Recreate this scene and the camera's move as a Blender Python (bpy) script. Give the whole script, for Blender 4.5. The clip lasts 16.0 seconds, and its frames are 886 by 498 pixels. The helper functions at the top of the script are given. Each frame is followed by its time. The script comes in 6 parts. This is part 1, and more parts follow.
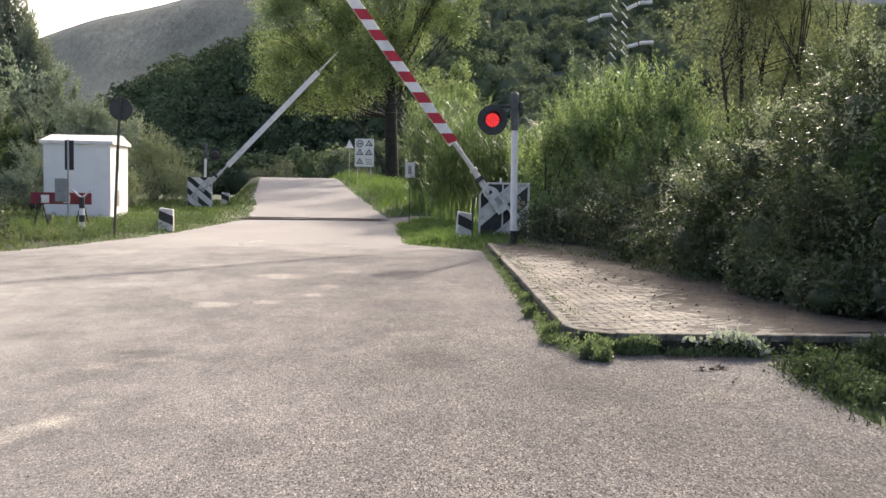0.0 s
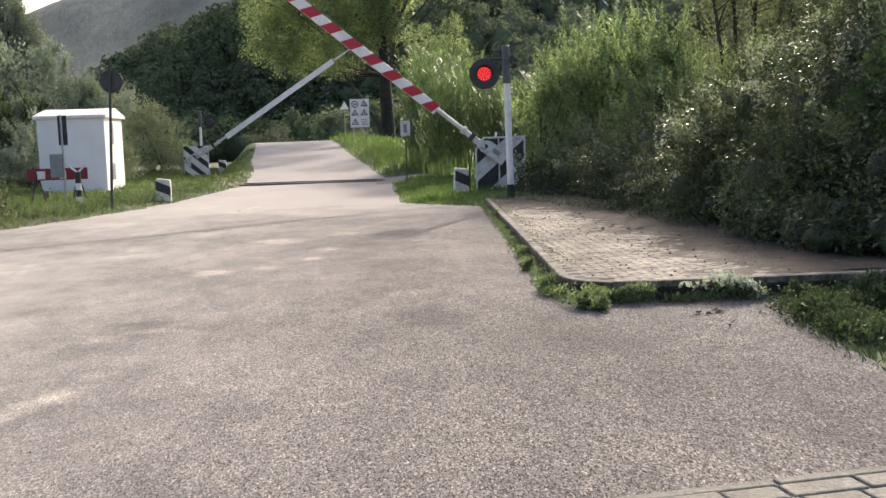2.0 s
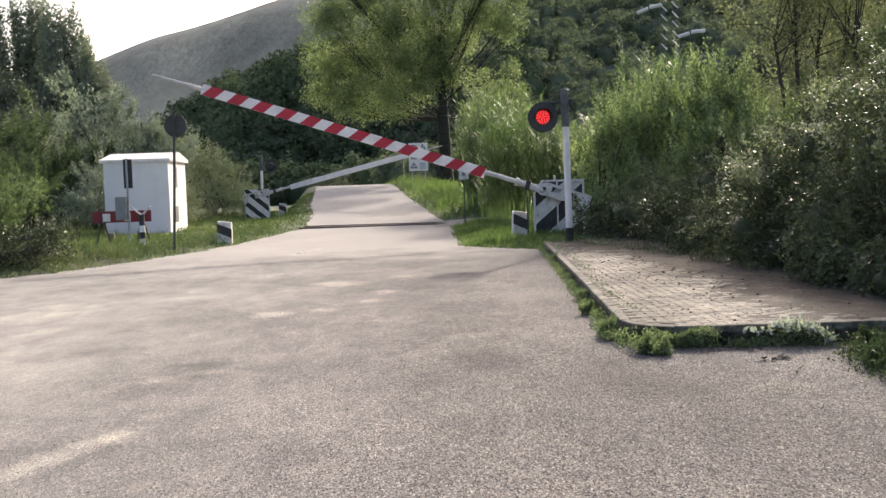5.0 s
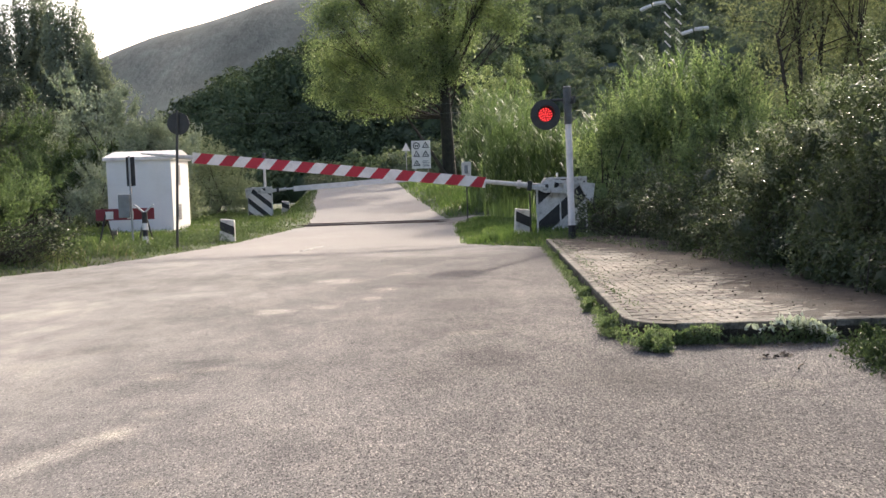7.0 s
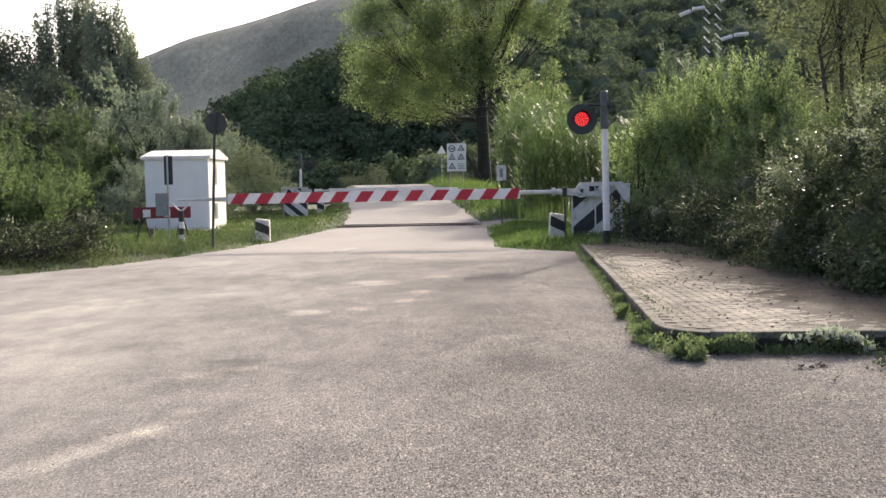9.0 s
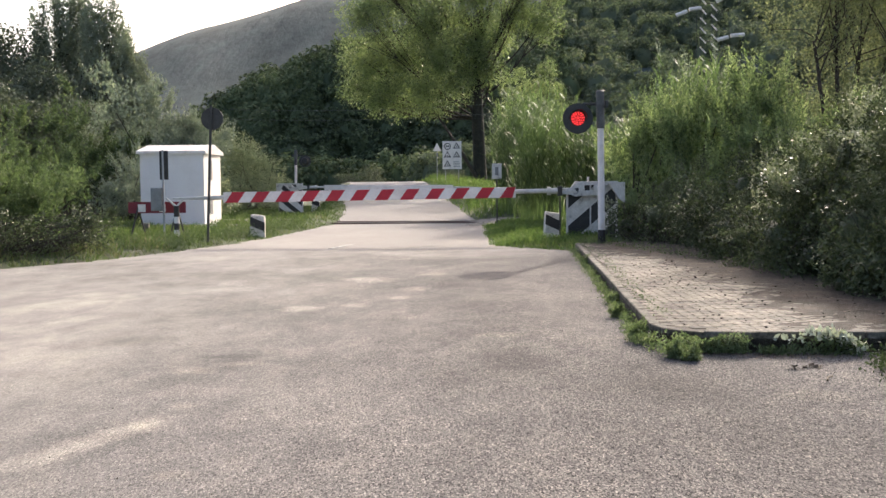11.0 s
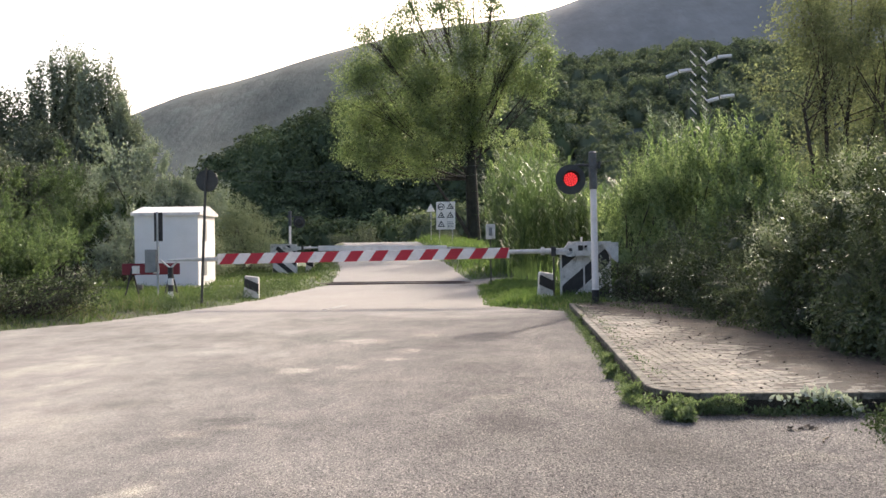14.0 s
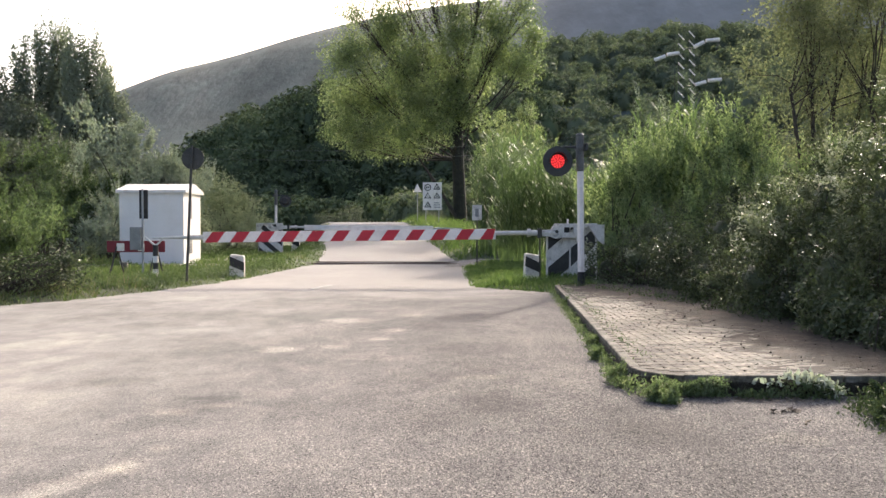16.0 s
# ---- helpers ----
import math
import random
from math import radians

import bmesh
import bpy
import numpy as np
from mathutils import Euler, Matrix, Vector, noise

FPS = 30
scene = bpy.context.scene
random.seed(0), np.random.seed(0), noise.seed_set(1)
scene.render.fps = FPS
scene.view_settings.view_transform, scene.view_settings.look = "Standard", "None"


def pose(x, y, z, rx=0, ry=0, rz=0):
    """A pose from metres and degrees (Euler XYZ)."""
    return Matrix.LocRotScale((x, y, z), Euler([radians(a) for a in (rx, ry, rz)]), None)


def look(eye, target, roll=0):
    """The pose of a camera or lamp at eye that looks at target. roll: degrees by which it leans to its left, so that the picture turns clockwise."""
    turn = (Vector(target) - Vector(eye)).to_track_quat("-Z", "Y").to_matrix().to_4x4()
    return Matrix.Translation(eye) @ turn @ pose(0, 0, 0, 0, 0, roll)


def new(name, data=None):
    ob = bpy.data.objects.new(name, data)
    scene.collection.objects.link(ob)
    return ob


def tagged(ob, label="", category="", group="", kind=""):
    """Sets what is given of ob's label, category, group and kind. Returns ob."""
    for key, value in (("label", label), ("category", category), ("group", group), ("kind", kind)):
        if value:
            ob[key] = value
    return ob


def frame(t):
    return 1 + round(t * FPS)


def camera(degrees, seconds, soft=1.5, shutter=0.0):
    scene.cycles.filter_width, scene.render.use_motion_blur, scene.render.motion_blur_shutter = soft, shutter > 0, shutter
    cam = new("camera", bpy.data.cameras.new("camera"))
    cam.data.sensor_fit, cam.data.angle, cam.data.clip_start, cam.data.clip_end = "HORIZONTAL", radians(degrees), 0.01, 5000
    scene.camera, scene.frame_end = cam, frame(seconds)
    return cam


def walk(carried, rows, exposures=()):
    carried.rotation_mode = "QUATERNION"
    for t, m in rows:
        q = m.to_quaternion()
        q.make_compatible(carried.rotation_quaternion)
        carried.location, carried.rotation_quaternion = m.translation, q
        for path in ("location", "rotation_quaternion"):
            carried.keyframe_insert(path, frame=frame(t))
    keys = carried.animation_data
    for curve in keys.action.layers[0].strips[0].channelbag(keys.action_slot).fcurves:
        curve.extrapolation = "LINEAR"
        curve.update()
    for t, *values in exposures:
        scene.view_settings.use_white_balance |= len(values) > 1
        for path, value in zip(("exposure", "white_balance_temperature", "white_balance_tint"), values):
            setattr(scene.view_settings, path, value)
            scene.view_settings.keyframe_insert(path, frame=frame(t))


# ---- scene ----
cam = camera(46.0, 16.0, soft=1.5)
PATH = [
    (0.0, pose(-0.063, -0.024, 1.306, 86.49, -0.914, -4.911)),
    (0.5, pose(-0.028, -0.031, 1.302, 86.122, -0.45, -4.902)),
    (1.0, pose(-0.018, -0.025, 1.298, 85.311, 0.849, -4.618)),
    (1.5, pose(-0.005, -0.026, 1.305, 84.578, 0.93, -4.767)),
    (2.0, pose(0.001, -0.033, 1.309, 84.123, 1.909, -5.012)),
    (2.5, pose(-0.003, -0.029, 1.306, 84.966, 1.301, -4.71)),
    (3.0, pose(-0.005, 0.006, 1.301, 85.714, 3.001, -3.505)),
    (3.5, pose(-0.004, 0.001, 1.3, 86.45, 2.107, -2.733)),
    (4.0, pose(-0.007, 0.016, 1.301, 86.613, 1.886, -2.116)),
    (6.5, pose(0.007, 0.017, 1.292, 86.532, 1.919, -1.737)),
    (7.0, pose(0.007, 0.013, 1.295, 86.489, 1.922, -1.671)),
    (7.5, pose(0.007, 0.009, 1.293, 86.523, 1.665, -1.489)),
    (8.0, pose(0.009, 0.017, 1.294, 86.559, 1.425, -0.882)),
    (8.5, pose(0.016, 0.028, 1.298, 86.707, 1.191, 0.131)),
    (11.0, pose(0, 0, 1.3, 86.561, 0.499, -0.03)),
    (11.5, pose(0.005, 0.015, 1.298, 86.584, 0.245, -0.217)),
    (12.0, pose(0.008, 0.01, 1.296, 86.6, 1.186, -0.417)),
    (12.5, pose(0.01, 0.019, 1.301, 86.573, 0.656, -0.611)),
    (13.0, pose(0.005, 0.014, 1.322, 87.286, 0.581, -1.577)),
    (13.5, pose(0.004, 0.014, 1.334, 88.071, -0.382, -0.915)),
    (14.0, pose(-0.002, -0.024, 1.316, 89.847, 0.692, -0.367)),
    (14.5, pose(-0.012, -0.015, 1.319, 90.386, -0.279, 0.394)),
    (15.0, pose(-0.009, -0.016, 1.309, 88.994, -1.239, -0.561)),
    (15.5, pose(-0.011, -0.011, 1.31, 88.728, 0.011, -0.943)),
    (16.0, pose(-0.008, -0.016, 1.311, 88.788, 0.081, -1.129)),
]
walk(cam, PATH, [(0.0, 1.28, 6700, 14), (2.0, 1.25, 6700, 14), (3.0, 1.22, 6700, 14), (11.0, 1.20, 6700, 14), (13.5, 1.20, 6700, 14), (14.5, 1.25, 6700, 14), (15.2, 1.31, 6700, 14), (16.0, 1.31, 6700, 14)])

# ---- world and sun ----
SUN_AZ, SUN_EL = radians(22.0), radians(25.0)      # azimuth from +y towards +x
world = bpy.data.worlds.new("sky")
scene.world = world
world.use_nodes = True
wn = world.node_tree.nodes
sky = wn.new("ShaderNodeTexSky")
sky.sky_type, sky.sun_disc = "NISHITA", False
sky.sun_elevation, sky.sun_rotation = SUN_EL, SUN_AZ
sky.air_density, sky.dust_density, sky.ozone_density = 0.7, 5.0, 0.4
wn["Background"].inputs["Strength"].default_value = 0.15
world.node_tree.links.new(sky.outputs[0], wn["Background"].inputs["Color"])
sun = new("sun", bpy.data.lights.new("sun", "SUN"))
sun.data.energy, sun.data.angle, sun.data.color = 2.1, radians(1.2), (1.0, 0.93, 0.82)
sun.matrix_world = look((0, 0, 0), (-math.sin(SUN_AZ) * math.cos(SUN_EL), -math.cos(SUN_AZ) * math.cos(SUN_EL), -math.sin(SUN_EL)))

rng = np.random.default_rng(7)


# ---- materials ----
def node_mat(name):
    m = bpy.data.materials.new(name)
    m.use_nodes = True
    t = m.node_tree
    return m, t.nodes, t.links, t.nodes["Principled BSDF"]


def ramp(n, stops):
    r = n.new("ShaderNodeValToRGB")
    els = r.color_ramp.elements
    while len(els) < len(stops):
        els.new(0.5)
    for e, (p, c) in zip(els, stops):
        e.position, e.color = p, (*c, 1)
    return r


def noise_tex(n, l, vec, scale, detail=4.0, rough=0.6):
    x = n.new("ShaderNodeTexNoise")
    x.inputs["Scale"].default_value, x.inputs["Detail"].default_value, x.inputs["Roughness"].default_value = scale, detail, rough
    l.new(vec, x.inputs["Vector"])
    return x.outputs[0]


def mixed(n, l, kind, fac, a, b):
    x = n.new("ShaderNodeMix")
    x.data_type, x.blend_type = "RGBA", kind
    for sock, v in ((x.inputs[0], fac), (x.inputs[6], a), (x.inputs[7], b)):
        if isinstance(v, (int, float)):
            sock.default_value = v
        elif isinstance(v, tuple):
            sock.default_value = (*v, 1)
        else:
            l.new(v, sock)
    return x.outputs[2]


def surface(name, stops, scale=3.0, fine=(0.85, 1.15), fine_scale=60.0, rough=0.85, bump=0.3, dist=0.01, metal=0.0, stretch=(1, 1, 1), world_space=True, bump_scale=None, vary=0.0):
    """A surface with large blotches, fine grain and relief; scales are per metre."""
    m, n, l, p = node_mat(name)
    tc = n.new("ShaderNodeNewGeometry" if world_space else "ShaderNodeTexCoord")
    mp = n.new("ShaderNodeMapping")
    mp.inputs["Scale"].default_value = stretch
    l.new(tc.outputs["Position" if world_space else "Object"], mp.inputs["Vector"])
    v = mp.outputs[0]
    big = noise_tex(n, l, v, scale, 6, 0.65)
    r = ramp(n, stops)
    l.new(big, r.inputs[0])
    small = noise_tex(n, l, v, fine_scale, 3, 0.7)
    g = ramp(n, [(0.3, (fine[0],) * 3), (0.7, (fine[1],) * 3)])
    l.new(small, g.inputs[0])
    col = mixed(n, l, "MULTIPLY", 1.0, r.outputs[0], g.outputs[0])
    if vary:
        oi = n.new("ShaderNodeObjectInfo")
        gr = ramp(n, [(0.0, (1 - vary,) * 3), (1.0, (1 + vary,) * 3)])
        l.new(oi.outputs["Random"], gr.inputs[0])
        col = mixed(n, l, "MULTIPLY", 1.0, col, gr.outputs[0])
    l.new(col, p.inputs["Base Color"])
    p.inputs["Roughness"].default_value, p.inputs["Metallic"].default_value = rough, metal
    b = n.new("ShaderNodeBump")
    b.inputs["Strength"].default_value, b.inputs["Distance"].default_value = bump, dist
    l.new(noise_tex(n, l, v, bump_scale or fine_scale, 4, 0.7), b.inputs["Height"])
    l.new(b.outputs[0], p.inputs["Normal"])
    return m


def leaf_mat(name, colours, translucent=0.45, rough=0.5, wide=0.25, dull=0.3, spec=0.2):
    """Leaves: colour by leaf and by clump, light shining through."""
    grey = [0.35 * r + 0.55 * g + 0.1 * b for r, g, b in colours]
    colours = [tuple(c * (1 - dull) + y * dull * k for c, k in zip(rgb, (1.02, 1.0, 0.92))) for rgb, y in zip(colours, grey)]
    m, n, l, p = node_mat(name)
    geo = n.new("ShaderNodeNewGeometry")
    r = ramp(n, [(i / (len(colours) - 1), c) for i, c in enumerate(colours)])
    big = noise_tex(n, l, geo.outputs["Position"], wide, 3, 0.6)
    mean = n.new("ShaderNodeMath")
    mean.operation = "MULTIPLY_ADD"
    l.new(geo.outputs["Random Per Island"], mean.inputs[0])
    mean.inputs[1].default_value = 0.55
    sub = n.new("ShaderNodeMath")
    sub.operation = "MULTIPLY_ADD"
    l.new(big, sub.inputs[0])
    sub.inputs[1].default_value, sub.inputs[2].default_value = 1.6, -0.55
    l.new(sub.outputs[0], mean.inputs[2])
    l.new(mean.outputs[0], r.inputs[0])
    l.new(r.outputs[0], p.inputs["Base Color"])
    p.inputs["Roughness"].default_value = rough + 0.12
    p.inputs["Specular IOR Level"].default_value = spec
    tr = n.new("ShaderNodeBsdfTranslucent")
    yel = mixed(n, l, "MULTIPLY", 1.0, r.outputs[0], (1.17, 1.27, 0.86))
    l.new(yel, tr.inputs["Color"])
    ms = n.new("ShaderNodeMixShader")
    ms.inputs[0].default_value = translucent
    l.new(p.outputs[0], ms.inputs[1])
    l.new(tr.outputs[0], ms.inputs[2])
    l.new(ms.outputs[0], n["Material Output"].inputs["Surface"])
    return m


def glow_mat(name, colour, strength):
    m, n, l, p = node_mat(name)
    p.inputs["Base Color"].default_value = (*colour, 1)
    p.inputs["Emission Color"].default_value = (*colour, 1)
    p.inputs["Emission Strength"].default_value = strength
    return m


# worn and stained patches of the asphalt: centre, half sizes, turn, colour factor
PALE = [(-1.02, 14.51, 0.43, 0.44, 0, 1.61), (-0.16, 15.36, 0.29, 0.39, 0, 1.55), (-0.35, 13.16, 0.18, 0.29, 0, 1.55), (-0.53, 12.1, 0.13, 0.24, 0, 1.46), (-1.51, 11.1, 0.27, 0.26, 0, 1.70), (-0.99, 11.33, 0.18, 0.21, 0, 1.46), (-1.47, 7.59, 0.21, 0.12, 0, 1.41), (-1.78, 7.32, 0.16, 0.16, 0, 1.29), (-1.56, 6.12, 0.1, 0.12, 0, 1.35), (-1.24, 4.63, 0.11, 0.1, 0, 1.29), (0.51, 8.95, 0.31, 0.17, 0, 1.38), (2.25, 6.29, 0.24, 0.2, 0, 1.29), 
        (-1.83, 5.25, 0.14, 0.62, -23, 1.52), (-1.62, 5.7, 0.14, 0.2, 0, 1.38), (-2.3, 22.2, 0.12, 1.0, -14, 1.99)]
DARK = [(-2.63, 8.84, 0.33, 0.33, -25, 0.72), (-1.7, 7.96, 0.28, 0.13, 0, 0.74), (-0.47, 10.13, 0.14, 0.38, 0, 0.78), (0.49, 7.61, 0.32, 0.66, 0, 0.72), (1.36, 6.6, 0.36, 0.4, 0, 0.8), (-0.3, 5.13, 0.25, 0.44, 0, 0.9)]


def asphalt_mat():
    m, n, l, p = node_mat("asphalt")
    geo = n.new("ShaderNodeNewGeometry")
    pos = geo.outputs["Position"]
    mp = n.new("ShaderNodeMapping")
    mp.inputs["Scale"].default_value = (1.0, 0.5, 1.0)
    mp.inputs["Rotation"].default_value = (0, 0, radians(-12))
    l.new(pos, mp.inputs["Vector"])
    big = noise_tex(n, l, mp.outputs[0], 0.55, 7, 0.62)
    base = ramp(n, [(0.32, (0.66, 0.66, 0.66)), (0.46, (0.92, 0.92, 0.92)), (0.54, (1.05, 1.045, 1.035)), (0.65, (1.36, 1.345, 1.30))])
    l.new(big, base.inputs[0])
    # the carriageway is worn pale on its left, darker by the pavement
    sx = n.new("ShaderNodeSeparateXYZ")
    l.new(pos, sx.inputs[0])
    warp = n.new("ShaderNodeMath")
    warp.operation = "MULTIPLY_ADD"
    l.new(noise_tex(n, l, pos, 0.35, 4, 0.6), warp.inputs[0])
    warp.inputs[1].default_value = 2.6
    l.new(sx.outputs["X"], warp.inputs[2])
    lane = n.new("ShaderNodeMapRange")
    lane.inputs["From Min"].default_value, lane.inputs["From Max"].default_value = -2.2, 3.4
    l.new(warp.outputs[0], lane.inputs["Value"])
    wear = ramp(n, [(0.0, (0.285, 0.274, 0.256)), (0.4, (0.208, 0.2, 0.19)), (0.75, (0.135, 0.13, 0.126)), (1.0, (0.122, 0.118, 0.115))])
    l.new(lane.outputs[0], wear.inputs[0])
    base_col = mixed(n, l, "MULTIPLY", 1.0, wear.outputs[0], base.outputs[0])
    blur = noise_tex(n, l, pos, 2.2, 5, 0.7)
    for cx, cy, rx, ry, deg, fac in PALE + DARK:
        mp2 = n.new("ShaderNodeMapping")
        mp2.vector_type = "TEXTURE"
        mp2.inputs["Location"].default_value, mp2.inputs["Rotation"].default_value, mp2.inputs["Scale"].default_value = (cx, cy, 0), (0, 0, radians(deg)), (rx, ry, 1)
        l.new(pos, mp2.inputs["Vector"])
        ln = n.new("ShaderNodeVectorMath")
        ln.operation = "LENGTH"
        l.new(mp2.outputs[0], ln.inputs[0])
        ad = n.new("ShaderNodeMath")
        ad.operation = "MULTIPLY_ADD"
        l.new(blur, ad.inputs[0])
        ad.inputs[1].default_value = 1.7
        l.new(ln.outputs["Value"], ad.inputs[2])
        mr = n.new("ShaderNodeMapRange")
        mr.inputs["From Min"].default_value, mr.inputs["From Max"].default_value = 2.0, 1.25
        l.new(ad.outputs[0], mr.inputs["Value"])
        base_col = mixed(n, l, "MULTIPLY", mr.outputs[0], base_col, (fac, fac * (0.985 if fac > 1 else 1.0), fac * (0.93 if fac > 1 else 1.01)))
    # chips of pale and dark aggregate, stretched along y to look rounder from the camera
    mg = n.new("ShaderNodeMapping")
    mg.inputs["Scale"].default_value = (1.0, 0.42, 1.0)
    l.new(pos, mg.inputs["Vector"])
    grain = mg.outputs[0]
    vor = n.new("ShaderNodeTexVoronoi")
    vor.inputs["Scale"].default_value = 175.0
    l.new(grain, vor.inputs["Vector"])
    chips = ramp(n, [(0.0, (0.10, 0.10, 0.11)), (0.15, (0.25, 0.25, 0.25)), (0.21, (0.90, 0.90, 0.90)), (0.75, (1.03, 1.02, 1.01)), (0.82, (1.8, 1.75, 1.69)), (1.0, (2.4, 2.35, 2.25))])
    sep = n.new("ShaderNodeSeparateColor")
    l.new(vor.outputs["Color"], sep.inputs[0])
    l.new(sep.outputs[0], chips.inputs[0])
    cf = n.new("ShaderNodeMath")
    cf.operation = "MULTIPLY_ADD"
    l.new(lane.outputs[0], cf.inputs[0])
    cf.inputs[1].default_value, cf.inputs[2].default_value = 1.05, 0.14
    col = mixed(n, l, "MULTIPLY", cf.outputs[0], base_col, chips.outputs[0])
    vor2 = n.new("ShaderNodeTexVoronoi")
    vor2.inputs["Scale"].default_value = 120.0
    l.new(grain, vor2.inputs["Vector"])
    sep2 = n.new("ShaderNodeSeparateColor")
    l.new(vor2.outputs["Color"], sep2.inputs[0])
    chips2 = ramp(n, [(0.0, (0.4, 0.4, 0.41)), (0.09, (0.5, 0.5, 0.5)), (0.13, (1, 1, 1)), (0.9, (1, 1, 1)), (0.94, (1.5, 1.46, 1.4)), (1.0, (1.8, 1.75, 1.68))])
    l.new(sep2.outputs[1], chips2.inputs[0])
    col = mixed(n, l, "MULTIPLY", cf.outputs[0], col, chips2.outputs[0])
    # smears of dust and wear a hand to an arm across
    mot = ramp(n, [(0.36, (0.86, 0.86, 0.865)), (0.5, (1.0, 1.0, 1.0)), (0.62, (1.13, 1.12, 1.095))])
    l.new(noise_tex(n, l, mp.outputs[0], 3.2, 6, 0.68), mot.inputs[0])
    col = mixed(n, l, "MULTIPLY", 1.0, col, mot.outputs[0])
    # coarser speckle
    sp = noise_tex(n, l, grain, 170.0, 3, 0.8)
    spr = ramp(n, [(0.34, (0.85, 0.85, 0.85)), (0.5, (0.99, 0.99, 0.99)), (0.68, (1.15, 1.14, 1.12))])
    l.new(sp, spr.inputs[0])
    col = mixed(n, l, "MULTIPLY", 1.0, col, spr.outputs[0])
    # dust where the crossing lies: pale towards the rails
    xyz = n.new("ShaderNodeSeparateXYZ")
    l.new(pos, xyz.inputs[0])
    add = n.new("ShaderNodeMath")
    add.operation = "MULTIPLY_ADD"
    l.new(noise_tex(n, l, pos, 0.8, 4, 0.6), add.inputs[0])
    add.inputs[1].default_value = 9.0
    l.new(xyz.outputs["Y"], add.inputs[2])
    far = n.new("ShaderNodeMapRange")
    far.inputs["From Min"].default_value, far.inputs["From Max"].default_value = 22.5, 27.0
    far.inputs["To Max"].default_value = 0.75
    l.new(add.outputs[0], far.inputs["Value"])
    col = mixed(n, l, "MIX", far.outputs[0], col, (0.385, 0.362, 0.33))
    l.new(col, p.inputs["Base Color"])
    p.inputs["Roughness"].default_value = 0.95
    p.inputs["Specular IOR Level"].default_value = 0.12
    b = n.new("ShaderNodeBump")
    b.inputs["Strength"].default_value, b.inputs["Distance"].default_value = 0.8, 0.006
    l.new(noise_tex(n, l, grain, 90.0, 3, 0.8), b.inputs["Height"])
    l.new(b.outputs[0], p.inputs["Normal"])
    return m


